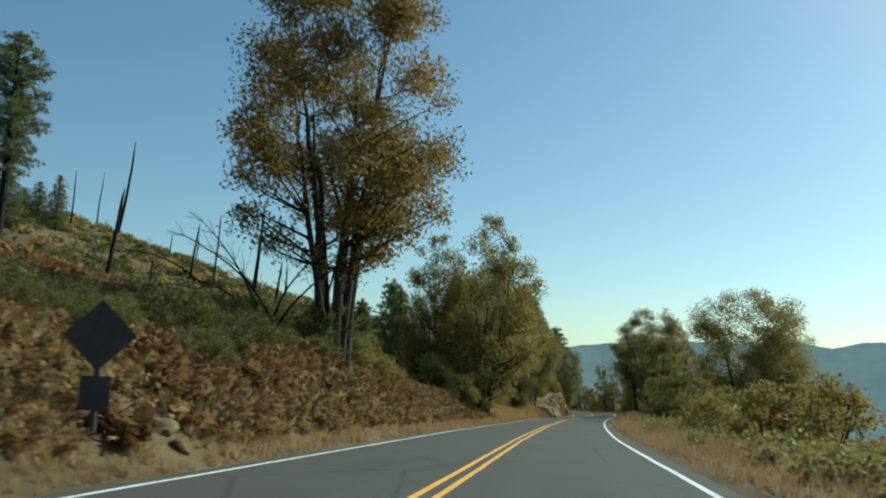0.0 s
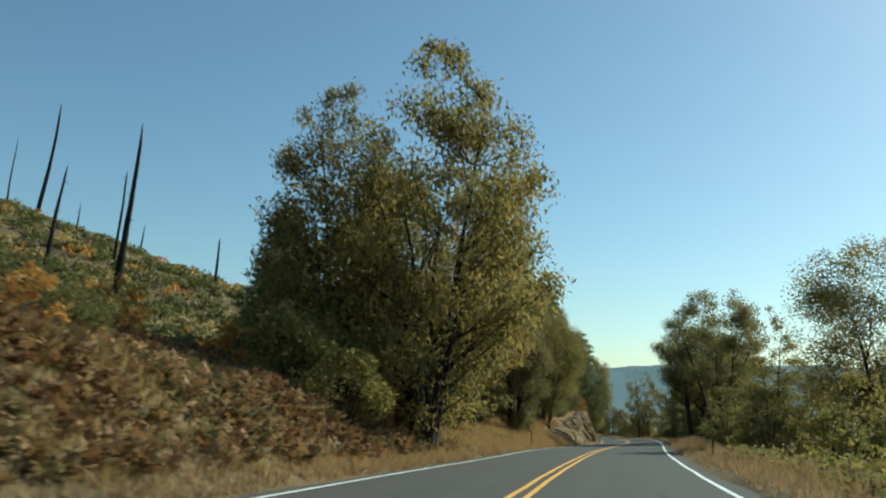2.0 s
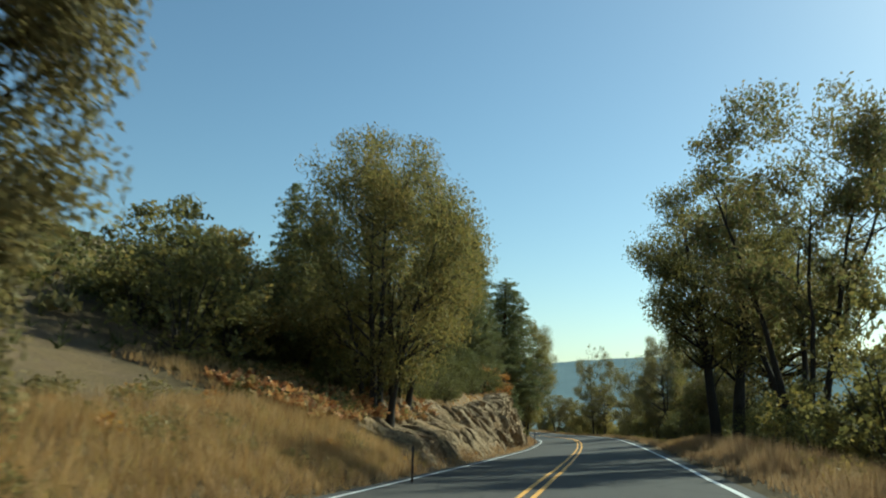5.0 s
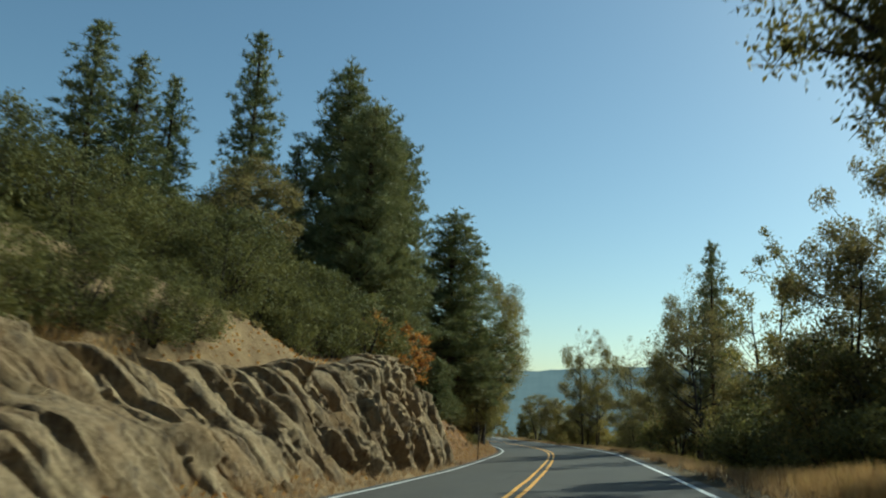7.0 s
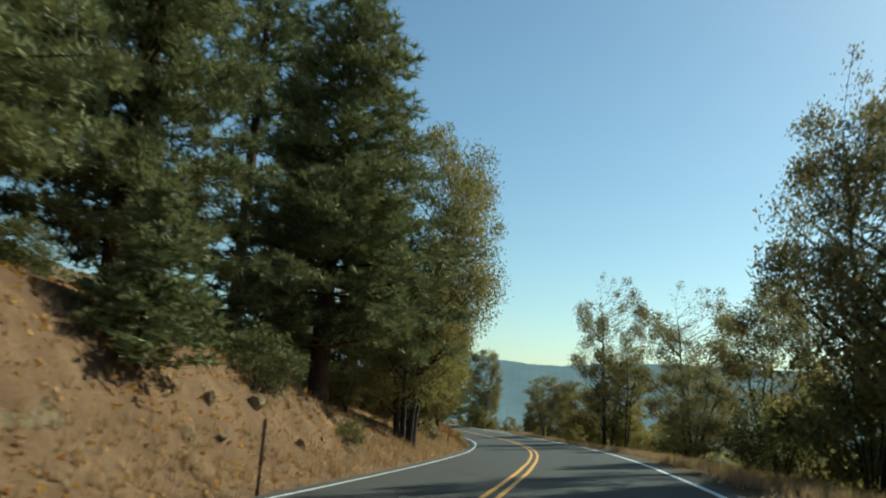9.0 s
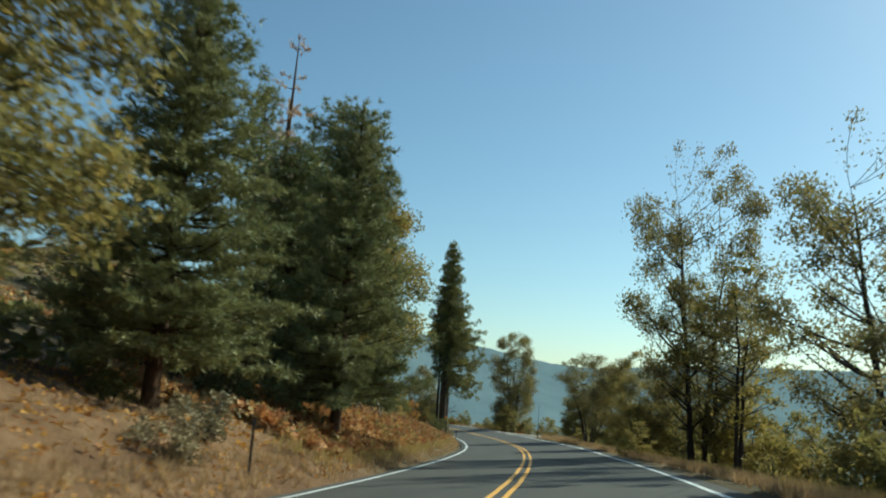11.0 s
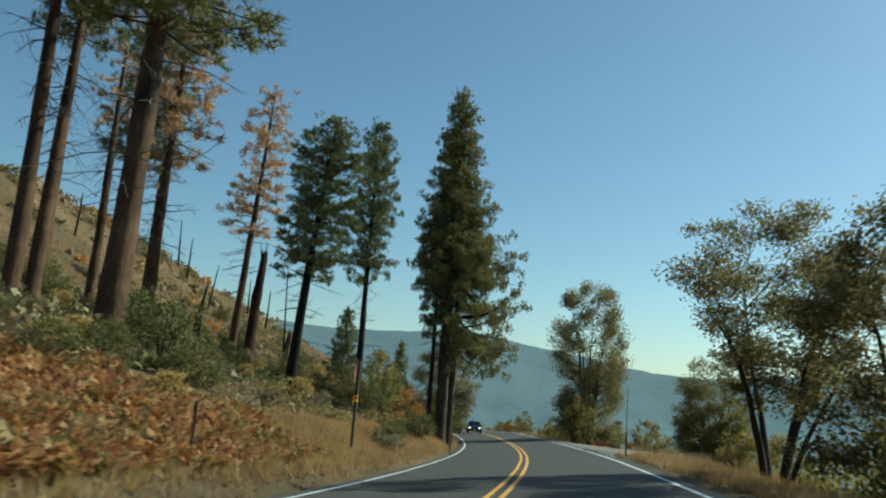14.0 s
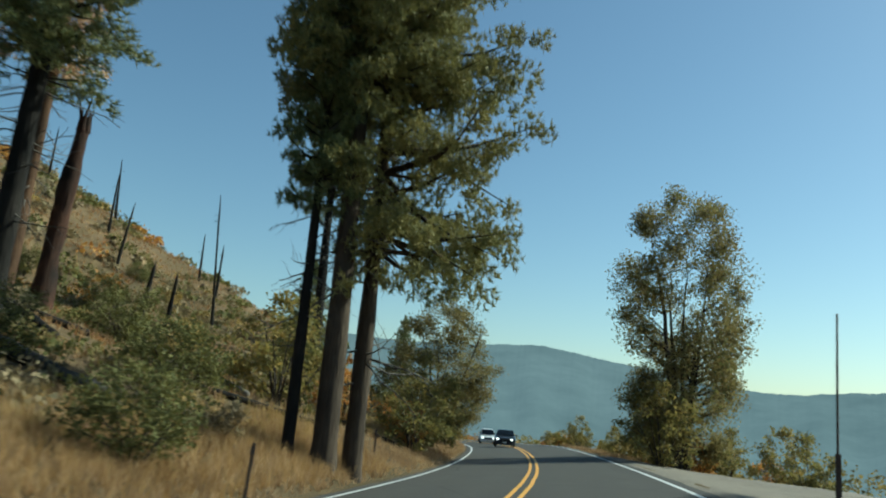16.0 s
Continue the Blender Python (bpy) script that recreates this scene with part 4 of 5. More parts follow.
def plant(kind, x, y, top, radius=None, turn=None, lean=(0.0, 0.0)):
    """One tree with its head at the level top and that crown radius."""
    tall, broad = SIZE[kind]
    high = (top - float(land(x, y))) / tall
    wide = radius / broad if radius else high
    turn = turn if turn is not None else (x * 37 + y * 91) % 360
    m = Matrix.Translation((x, y, float(land(x, y)) - 0.1)) @ pose(0, 0, 0, lean[0], lean[1], 0) @ pose(0, 0, 0, 0, 0, turn) @ Matrix.Diagonal((wide, wide, high, 1))
    return copy_thing(KINDS[kind], m)


TREES = [
    # oaks on the uphill side
    ("gold", -4.4, 31.0, 19.6, 4.5, 20), ("olive", 3.2, 61.6, 13.4, 4.5), ("olive", -0.5, 62.4, 11.9, 3.3), ("small", -3.9, 66.4, 7.9, 1.8), ("airy", 3.2, 74.0, 10.4, 4.4),
    ("gold", 4.9, 83.6, 12.4, 3.7, 100), ("brown", 5.4, 86.6, 7.0, 3.0), ("tall", 8.0, 88.6, 10.4, 2.4), ("round", 13.0, 118.0, 9.0, 4.2), ("brown", 13.0, 150.0, 8.0, 3.0),
    ("round", 27.4, 178.8, 7.4, 3.8), ("olive", 27.6, 183.0, 2.4, 2.6), ("olive", 26.4, 215.0, 6.0, 4.2), ("brown", 23.2, 307.0, -2.0, 3.4),
    # oaks on the valley side
    # the canopy at x 34.5 is an added tree, put there to shade the verge
    ("canopy", 29.6, 119.8, 9.8, 4.4, 200), ("airy", 37.0, 135.4, 6.2, 3.0), ("canopy", 34.5, 124.0, 7.5, 4.4, 80), ("vase", 29.3, 110.8, 10.9, 4.4), ("round", 12.4, 113.0, 9.2, 4.0, 60), ("round", 31.5, 82.0, 10.7, 6.2), ("sparse", 27.3, 91.8, 7.2, 2.2), ("olive", 34.0, 84.0, 7.0, 4.5), ("olive", 30.0, 95.0, 3.4, 4.2),
    ("airy", 39.4, 160.0, 3.6, 3.0), ("olive", 38.0, 141.0, -0.6, 3.2), ("olive", 38.8, 147.5, -0.4, 3.2), ("airy", 41.6, 167.0, 6.6, 3.2), ("sparse", 38.9, 150.0, 6.0, 2.2), ("brown", 34.5, 135.0, 2.6, 2.2), 
    ("airy", 48.0, 203.5, 4.6, 4.4), ("airy", 44.8, 214.0, 1.2, 2.8), ("sparse", 44.6, 210.0, 0.8, 2.6), ("brown", 41.0, 173.0, 0.4, 2.2), ("brown", 44.0, 191.0, -1.5, 2.6),
    ("vase", 43.4, 248.6, -1.8, 3.0), ("airy", 43.8, 213.0, 6.4, 3.7), ("tall", 38.2, 302.8, 3.9, 3.6), ("olive", 46.2, 278.5, -3.9, 2.6), ("olive", 43.6, 225.6, -2.8, 2.3), ("brown", 45.3, 243.0, -2.4, 2.8),
    # pines of the slope
    ("cone", 19.0, 166.0, 14.8, 3.9, 40), ("cone", 16.2, 161.2, 18.0, 4.2), ("cone", 18.4, 156.5, 13.6, 4.0), ("cone", 24.2, 173.8, 11.4, 5.4), ("spire", 8.6, 167.6, 23.0, 3.4), ("spire", 19.3, 188.0, 15.4, 3.4),
    ("small", 23.0, 158.6, -1.0, 1.6), ("small", -5.0, 73.5, 9.4, 2.8), ("small", -9.0, 83.6, 8.4, 2.6), ("open", 19.6, 178.0, 19.0, 2.8), ("open", 17.4, 171.0, 19.0, 3.6),
    ("spire", 1.0, 158.0, 18.6, 3.2), ("spire", 3.0, 160.0, 17.4, 3.2), ("spire", 4.2, 163.0, 17.2, 2.8), ("spire", 13.6, 160.0, 12.0, 2.8), ("cone", 28.9, 204.0, 4.4, 2.8), ("cone", 25.6, 207.5, 4.0, 3.4), ("cone", 25.5, 196.0, 5.0, 3.2), ("cone", 25.0, 225.2, 7.0, 3.4),
    ("tuft", -44.0, 75.0, 33.5, 3.4), ("spire", -60.5, 118.0, 29.0, 2.2), ("spire", -66.0, 122.7, 29.0, 2.4), ("spire", -71.0, 127.5, 29.0, 2.4), ("spire", -62.6, 108.0, 29.5, 2.8),
    # burnt stand
    ("open", 16.8, 256.3, 24.0, 6.0), ("rusty", 9.9, 283.5, 16.5, 2.6, 0, (2.0, 3.5)), ("tuft", 18.7, 274.3, 10.2, 3.0, 0, (3.5, 5.5)), ("tuft", 13.6, 307.5, 22.3, 3.1), ("small", 9.3, 315.1, 1.5, 2.3), ("small", 12.9, 329.0, -1.3, 1.8),
    ("bare", 13.8, 247.4, 28.0, 2.2), ("bare", 10.7, 257.2, 25.0, 2.4), ("bare", 10.2, 259.4, 22.0, 2.2), ("rusty", 4.5, 279.5, 25.0, 3.6), ("open", 5.0, 266.4, 30.0, 3.0), ("open", 2.0, 280.0, 22.0, 3.6), ("bare", 0.0, 286.0, 16.0, 2.2), ("bare", 7.4, 270.1, 20.0, 2.0), ("bare", 4.6, 272.0, 18.0, 2.0),
    ("cedar", 28.8, 275.8, 13.0, 2.5), ("bulky", 29.05, 277.2, 5.4, 4.1, 0), ("tuft", 28.0, 275.3, 5.6, 1.4), ("bare", 28.4, 276.6, 8.0, 1.0),
    ("spire", 41.4, 163.4, 7.9, 2.2),
]
for row in TREES:
    plant(*row)

# ---- burnt trunks, logs ----
SNAGS = [  # x, y, height, radius, lean
    (-67.0, 154.0, 24.5, 0.42, (0.13, 0)), (-56.0, 168.5, 20.5, 0.3, (0.08, 0)), (-22.9, 91.6, 14.5, 0.32, (0.06, 0)), (-25.4, 122.6, 6.0, 0.22, (0, 0)), (-35.2, 116.9, 10.5, 0.2, (0.05, 0)), (-47.2, 130.8, 4.0, 0.14, (0.03, 0)),
    (-37.0, 84.1, 12.0, 0.3, (0.06, 0)), (-33.1, 99.3, 10.0, 0.25, (0.05, 0)), (-63.0, 127.8, 10.0, 0.18, (0.05, 0)), (-37.9, 99.1, 3.6, 0.2, (0.02, 0)), (-11.6, 52.0, 5.5, 0.16, (0.08, 0)), (-68.4, 149.1, 11.0, 0.16, (0.05, 0)),
    (4.0, 309.3, 10.5, 0.13, (0, 0)), (-6.9, 311.1, 6.0, 0.16, (0.03, 0)), (-4.0, 321.9, 5.5, 0.16, (0.05, 0)), (-8.5, 325.7, 5.0, 0.14, (0.03, 0)), (9.8, 295.3, 4.2, 0.2, (0.06, 0)), (11.3, 290.8, 4.2, 0.22, (0.08, 0)),
    (8.7, 279.2, 4.8, 0.2, (0.05, 0)), (6.6, 284.0, 3.0, 0.25, (0, 0)), (14.2, 262.0, 2.4, 0.22, (0, 0)), (-14, 318, 6, 0.16, (0.02, 0)), (-20, 326, 7, 0.16, (-0.02, 0)), (-26, 322, 6, 0.15, (0.03, 0)), (-30, 330, 8, 0.15, (0, 0)), (-18, 300, 5, 0.16, (0.04, 0)),
    (20.2, 239.0, 3.4, 0.18, (0.02, 0)), (19.2, 241.5, 4.6, 0.16, (0.03, 0)),
]
for n, (x, y, h, r, lean) in enumerate(SNAGS):
    ob = snag("black burnt standing trunk with broken top", 50 + n, h, r, lean)
    ob.location = (x, y, float(land(x, y)))
ob = snag("pale dead tree with thin drooping twigs", 90, 12.0, 0.24, (0.16, 0), "grey_wood", 4, 16)
ob.location = (-18.8, 118.1, float(land(-18.8, 118.1)))
ob = snag("thick charred reddish stump with split top", 91, 8.6, 0.5, (0.04, 0), "char_red", 4, 0, 0.6)
ob.location = (10.8, 284.6, float(land(10.8, 284.6)))


def arching_deadwood(x, y, label, seed, bark):
    """Bare dead branches that arch over."""
    rng = np.random.default_rng(seed)
    root = thing("dead_bush", label, "dead bush", (x, y, float(land(x, y))))
    heap = Heap()
    for k in range(9):
        stem = wander((rng.normal() * 0.3, rng.normal() * 0.3, -0.2), (-0.3 + rng.normal() * 0.3, rng.normal() * 0.25, 1), rng.uniform(4.5, 7.0), 9, rng, 0.05, -0.13)
        heap.tube(stem, np.linspace(0.06, 0.012, 10), 5, False)
        for q in (4, 5, 6, 7, 8):
            for _ in range(2):
                tw = wander(stem[q], stem[q] - stem[q - 1] + rng.normal(size=3) * 0.3, rng.uniform(0.5, 1.3), 4, rng, 0.15, -0.06)
                heap.tube(tw, [0.016, 0.013, 0.01, 0.008, 0.005], 3, False)
    tagged(part("branchwork", heap.mesh("branchwork", MAT[bark]), None, root), kind="stuff")


arching_deadwood(-7.2, 30.8, "bare arching dead branches beside the oak", 8, "burnt_bark")
arching_deadwood(26.3, 221.8, "pale drooping dead twigs under the pine", 9, "grey_wood")
arching_deadwood(27.6, 224.0, "pale drooping dead twigs among the ferns", 10, "grey_wood")


def log(x0, y0, x1, y1, r, seed, bark="burnt_bark"):
    rng = np.random.default_rng(seed)
    fr = np.linspace(0, 1, 14)
    xs, ys = x0 + (x1 - x0) * fr, y0 + (y1 - y0) * fr
    ends = np.array([float(land(x0, y0)), float(land(x1, y1))])
    zs = np.maximum(ends[0] + (ends[1] - ends[0]) * fr, [float(land(a, b)) for a, b in zip(xs, ys)]) + r * 0.75
    heap = Heap()
    heap.tube(np.stack([xs, ys, zs], 1), r * np.linspace(1, 0.6, 14), 9, True, 0.06, rng)
    me = heap.mesh("fallen_log", MAT[bark], True)
    tagged(new("fallen_log", me), "charred fallen tree trunk lying in the brush", "log", "fallen logs")


for k, row in enumerate([(19.5, 272.6, 25.4, 271.9, 0.26), (8.8, 281.0, 17.6, 278.2, 0.34), (7.0, 277.0, 15.0, 283.0, 0.22), (12.5, 288.0, 21.0, 285.5, 0.24), (20.5, 281.0, 24.8, 284.5, 0.16), (2.0, 300.0, 12.0, 297.0, 0.22), (17.0, 266.0, 22.5, 264.0, 0.15), (21, 288, 26, 290, 0.14)]):
    log(*row, 200 + k, "burnt_bark" if k % 3 else "grey_wood")


# ---- rock cut ----
ROCK_TOP = [(104, 0.5), (107, 1.9), (113, 2.5), (122, 2.7), (131, 2.9), (136, 3.3), (140, 4.0), (145, 4.1), (148, 2.8), (150.5, 1.2), (152.5, 0.2)]
ROCK_RUN = [(104, 1.8), (113, 2.4), (128, 2.1), (134, 2.0), (138, 1.2), (148, 1.0), (152.5, 1.0)]


def nearest_cells(S, T, seeds, sizes):
    """For each place the nearest cell, how near it is, and how much farther the next one."""
    first, second, who = np.full(S.shape, 1e9), np.full(S.shape, 1e9), np.zeros(S.shape, int)
    for k, (cs, ct) in enumerate(seeds):
        reach = 4.5 * sizes[k, 0]
        lo, hi = np.searchsorted(S[:, 0], [cs - reach - 2.0, cs + reach + 2.0])
        q = np.sqrt(((S[lo:hi] - cs) / sizes[k, 0]) ** 2 + ((T[lo:hi] - ct) / sizes[k, 1]) ** 2)
        f, g = first[lo:hi], second[lo:hi]
        closer = q < f
        g[:] = np.where(closer, f, np.minimum(g, q))
        f[closer] = q[closer]
        who[lo:hi][closer] = k
    return who, first, second - first


def rock_cut():
    """A road cut in granite: rounded leaning ribs first, broken angular blocks farther on; each slab is a piece."""
    rng = np.random.default_rng(77)
    ys, vs = np.arange(104.5, 154.0, 0.08), np.linspace(0, 1, 60)
    S, V = np.meshgrid(ys, vs, indexing="ij")
    H, run = along(ROCK_TOP, S - 0.9) + 0.3 * cheap_noise(S * 0.8, S * 0), along(ROCK_RUN, S - 0.9)
    face = np.clip(V / 0.8, 0, 1)
    back = np.clip((V - 0.8) / 0.2, 0, 1)
    bench = 0.5 * np.clip((132 - S) / 6, 0, 1)  # a sloping shelf half way up
    d = 0.12 + run * (face ** 1.15 + bench * np.clip((face - 0.52) / 0.12, 0, 1)) + 1.3 * back
    h = H * (face - 0.10 * np.sin(2 * np.pi * face) * bench) + 0.75 * back - 0.1
    Y = S - 0.45 * h  # the joints lean along the road
    T = np.hypot(d, h)
    upper = np.clip((face - 0.5) / 0.1, 0, 1)
    ribs = np.stack([rng.uniform(103, 138, 130), rng.uniform(-0.3, 5.0, 130)], 1)
    blocks = np.stack([rng.uniform(133, 156, 110), rng.uniform(-0.3, 6.0, 110)], 1)
    seeds = np.concatenate([ribs, blocks])
    sizes = np.concatenate([np.stack([rng.uniform(0.22, 0.9, 130), rng.uniform(1.8, 4.0, 130)], 1), np.stack([rng.uniform(0.25, 0.9, 110), rng.uniform(0.9, 2.6, 110)], 1)])
    kinds = [130, 110]
    who, _, edge = nearest_cells(S, T, seeds, sizes)
    rough = np.repeat([0.0, 1.0], kinds)[who]
    push = (rng.uniform(-1, 1, 240) * np.repeat([0.2, 0.4], kinds))[who]
    tilt = (rng.normal(size=(240, 2)) * np.repeat([[0.2, 0.05], [0.34, 0.14]], kinds, 0))[who]
    ds, dt = S - seeds[who, 0], T - seeds[who, 1]
    rounding = np.clip(edge / 0.25, 0, 1) ** 0.5
    out = push + tilt[..., 0] * ds + tilt[..., 1] * dt + (0.24 - 0.12 * rough) * (rounding - 0.75) - 0.12 * (edge < 0.1)
    out = out * (1 - 0.5 * (1 - upper) * (1 - rough))
    # smaller breaks inside the slabs, drawn out along their lean
    fine = np.stack([rng.uniform(103, 156, 1700), rng.uniform(-0.3, 6.0, 1700)], 1)
    fwho, _, fedge = nearest_cells(S, T, fine, np.stack([rng.uniform(0.1, 0.34, 1700), rng.uniform(0.35, 1.2, 1700)], 1))
    facet = rng.normal(size=(1700, 2))[fwho] * [0.45, 0.16]
    chip = rng.uniform(-0.1, 0.1, 1700)[fwho] + facet[..., 0] * (S - fine[fwho, 0]) + facet[..., 1] * (T - fine[fwho, 1]) - 0.03 * (fedge < 0.12)
    out = out + chip * (0.6 + 0.6 * rough)
    out = out + 0.03 * cheap_noise(S * 6.1, T * 2.3) + 0.012 * cheap_noise(S * 13.0, T * 11.0)
    out = np.clip(out, -0.6, 0.45)
    ends = np.clip((Y - 104.6) / 3, 0, 1) * np.clip((152.4 - Y) / 3, 0, 1)
    out = out * ends * np.clip(V * 9, 0.25, 1) * (1 - 0.75 * back)
    sink = 0.9 * back ** 2 + 0.7 * (1 - ends)
    slope, cx = np.interp(Y, LINE_Y, LINE_T), np.interp(Y, LINE_Y, LINE_X)
    nrm = np.sqrt(1 + slope ** 2)
    steep = np.arctan2(H, run)
    u = -(EDGE + 0.35 + d) + out * np.sin(steep)
    X, YY = cx + u / nrm, Y - u * slope / nrm
    Z = road_height(-EDGE - 0.3, Y) + h + out * np.cos(steep) - 0.1
    Z = np.where(back > 0, np.maximum(Z - sink, land(X, YY) + 0.12 - 0.5 * back), Z - sink)
    P3 = np.stack([X, YY, Z], -1)
    n = len(vs)
    k = (np.arange(len(ys) - 1)[:, None] * n + np.arange(n - 1)[None]).ravel()[:, None]
    tris = np.concatenate([k + [0, n + 1, 1], k + [0, n, n + 1]])
    flat, owner = P3.reshape(-1, 3), who[:-1, :-1].copy()
    # slabs are whole patches of the face; crumbs between them stay in one mesh
    label, count = np.full(owner.shape, -1), 0
    pieces = []
    for i in range(owner.shape[0]):
        for j in range(owner.shape[1]):
            if label[i, j] >= 0:
                continue
            patch, todo = [], [(i, j)]
            label[i, j] = count
            while todo:
                p, q = todo.pop()
                patch.append(p * owner.shape[1] + q)
                for a, b in ((p + 1, q), (p - 1, q), (p, q + 1), (p, q - 1)):
                    if 0 <= a < owner.shape[0] and 0 <= b < owner.shape[1] and label[a, b] < 0 and owner[a, b] == owner[i, j]:
                        label[a, b] = count
                        todo.append((a, b))
            pieces.append(np.array(patch))
            count += 1
    root = thing("rock_outcrop", "tan granite road cut of leaning slabs with dark joints", "rock", kind="")
    quads = len(k)
    crumbs = []
    for patch in sorted(pieces, key=len, reverse=True):
        mine = np.concatenate([tris[patch], tris[patch + quads]])
        if len(patch) < 14:
            crumbs.append(mine)
            continue
        used, index = np.unique(mine, return_inverse=True)
        part("rock_slab", mesh_of("rock_slab", flat[used], index.reshape(-1, 3), MAT["granite"], False), None, root)
    if crumbs:
        used, index = np.unique(np.concatenate(crumbs), return_inverse=True)
        tagged(part("rubble", mesh_of("rubble", flat[used], index.reshape(-1, 3), MAT["granite"], False), None, root), kind="stuff")


rock_cut()


def boulder_mesh(seed):
    rng = np.random.default_rng(seed)
    bm = bmesh.new()
    bmesh.ops.create_icosphere(bm, subdivisions=2, radius=1.0)
    planes = rng.normal(size=(9, 3))
    planes /= np.linalg.norm(planes, axis=1, keepdims=True)
    for v in bm.verts:
        p = np.array(v.co)
        for q in planes:
            over = p @ q - 0.72
            if over > 0:
                p = p - q * over
        v.co = p * (1 + 0.03 * rng.normal())
    me = bpy.data.meshes.new("boulder")
    bm.to_mesh(me)
    bm.free()
    me.materials.append(MAT["granite"])
    return me


BOULDERS = [boulder_mesh(k) for k in range(5)]
rng = np.random.default_rng(4)
ROCKS = [(-5.0, 14.3, 0.34), (-4.6, 14.1, 0.26), (-5.4, 14.6, 0.28), (24.3, 163.0, 0.3), (23.9, 160.4, 0.22), (26.1, 168.0, 0.2), (25.0, 264.0, 0.25), (28.5, 262.0, 0.18)]
for _ in range(30):
    y = rng.uniform(104, 172)
    u = rng.uniform(-6.0, -4.9)
    ROCKS.append((float(np.interp(y, LINE_Y, LINE_X)) + u, y, rng.uniform(0.08, 0.26)))
for _ in range(16):
    y = rng.uniform(118, 128)
    ROCKS.append((float(np.interp(y, LINE_Y, LINE_X)) - rng.uniform(8.4, 11.5), y, rng.uniform(0.25, 0.55)))
for _ in range(60):
    y, u = rng.uniform(255, 325), -rng.uniform(9, 62)
    ROCKS.append((float(np.interp(y, LINE_Y, LINE_X)) + u, y, rng.uniform(0.2, 0.75)))
for k, (x, y, r) in enumerate(ROCKS):
    ob = new("boulder", BOULDERS[k % 5])
    ob.matrix_world = Matrix.Translation((x, y, float(land(x, y)) + r * 0.15)) @ pose(0, 0, 0, 40 * (k % 7), 23 * (k % 5), 61 * k) @ Matrix.Diagonal((r, r * 0.8, r * 0.62, 1))
    tagged(ob, "angular tan granite boulder in dry grass", "rock", "loose boulders")


def ground_spots(rng, count, y0, y1, u0, u1):
    y, u = rng.uniform(y0, y1, count), rng.uniform(u0, u1, count)
    x = np.interp(y, LINE_Y, LINE_X) + u
    clear = (x + 5.15) ** 2 + (y - 11.9) ** 2 > 0.2  # trodden ground round the sign
    clear &= (x + 5.0) ** 2 + (y - 14.0) ** 2 > 0.9  # and the boulders
    clear &= (x - 30.5) ** 2 + (y - 250.1) ** 2 > 0.5
    clear &= (y < 264) | (y > 304) | (u < 4.4) | (u > 15)  # gravel turnout
    x, y = x[clear], y[clear]
    return np.stack([x, y, land(x, y)], 1)


# ---- brush ----
def scatter(kinds, count, y0, y1, u0, u1, s0, s1, seed, gap=0.0):
    rng = np.random.default_rng(seed)
    done = []
    for _ in range(count * 4):
        if len(done) >= count:
            break
        y, u = rng.uniform(y0, y1), rng.uniform(u0, u1)
        x = float(np.interp(y, LINE_Y, LINE_X)) + u
        if gap and any((x - a) ** 2 + (y - b) ** 2 < gap * gap for a, b in done):
            continue
        done.append((x, y))
        s = rng.uniform(s0, s1)
        copy_thing(SHRUB[kinds[rng.integers(len(kinds))]], Matrix.Translation((x, y, float(land(x, y)) - 0.08 * s)) @ pose(0, 0, 0, 0, 0, rng.uniform(0, 360)) @ Matrix.Diagonal((s, s, s * rng.uniform(0.8, 1.15), 1)))


# uphill side
scatter(["manzanita", "manzanita", "rust"], 9, 34, 58, -15, -9, 0.5, 0.8, 1, 1.5)
scatter(["willow", "willow", "thicket"], 12, 54, 74, -8.6, -6.2, 0.8, 1.15, 2, 1.2)
scatter(["thicket", "willow", "rust"], 10, 74, 100, -16, -8.5, 0.7, 1.0, 3, 1.6)
scatter(["evergreen"], 12, 112, 125, -19, -11.8, 0.85, 1.25, 4, 1.6)
scatter(["evergreen"], 8, 125, 137, -20, -14.4, 0.85, 1.2, 16, 1.6)
scatter(["manzanita", "manzanita", "thicket"], 10, 106, 120, -19, -12, 1.0, 1.5, 13, 1.6)
scatter(["evergreen"], 6, 113, 123, -11.6, -9.8, 0.42, 0.62, 15, 1.6)
scatter(["evergreen"], 6, 118.5, 126, -10.8, -9.2, 0.55, 0.75, 17, 1.2)
scatter(["evergreen"], 14, 138, 151, -16.5, -10.6, 0.75, 1.1, 12, 1.5)
scatter(["manzanita"], 10, 140, 152, -11, -8.2, 0.8, 1.2, 5, 1.2)
scatter(["manzanita", "sage", "manzanita"], 14, 160, 202, -14, -9.4, 0.4, 0.75, 6, 1.5)
scatter(["willow", "thicket", "rust", "manzanita"], 10, 203, 236, -20, -11, 0.8, 1.2, 7, 1.5)
scatter(["sage", "rabbit", "manzanita"], 10, 236, 262, -16, -9.5, 0.6, 1.0, 8, 1.4)
scatter(["sage", "manzanita", "sage", "rabbit", "manzanita"], 46, 252, 318, -36, -9.5, 0.6, 1.25, 9, 1.5)
scatter(["thicket", "sage", "rust", "thicket"], 16, 284, 330, -12, -5.6, 0.7, 1.2, 11, 1.6)

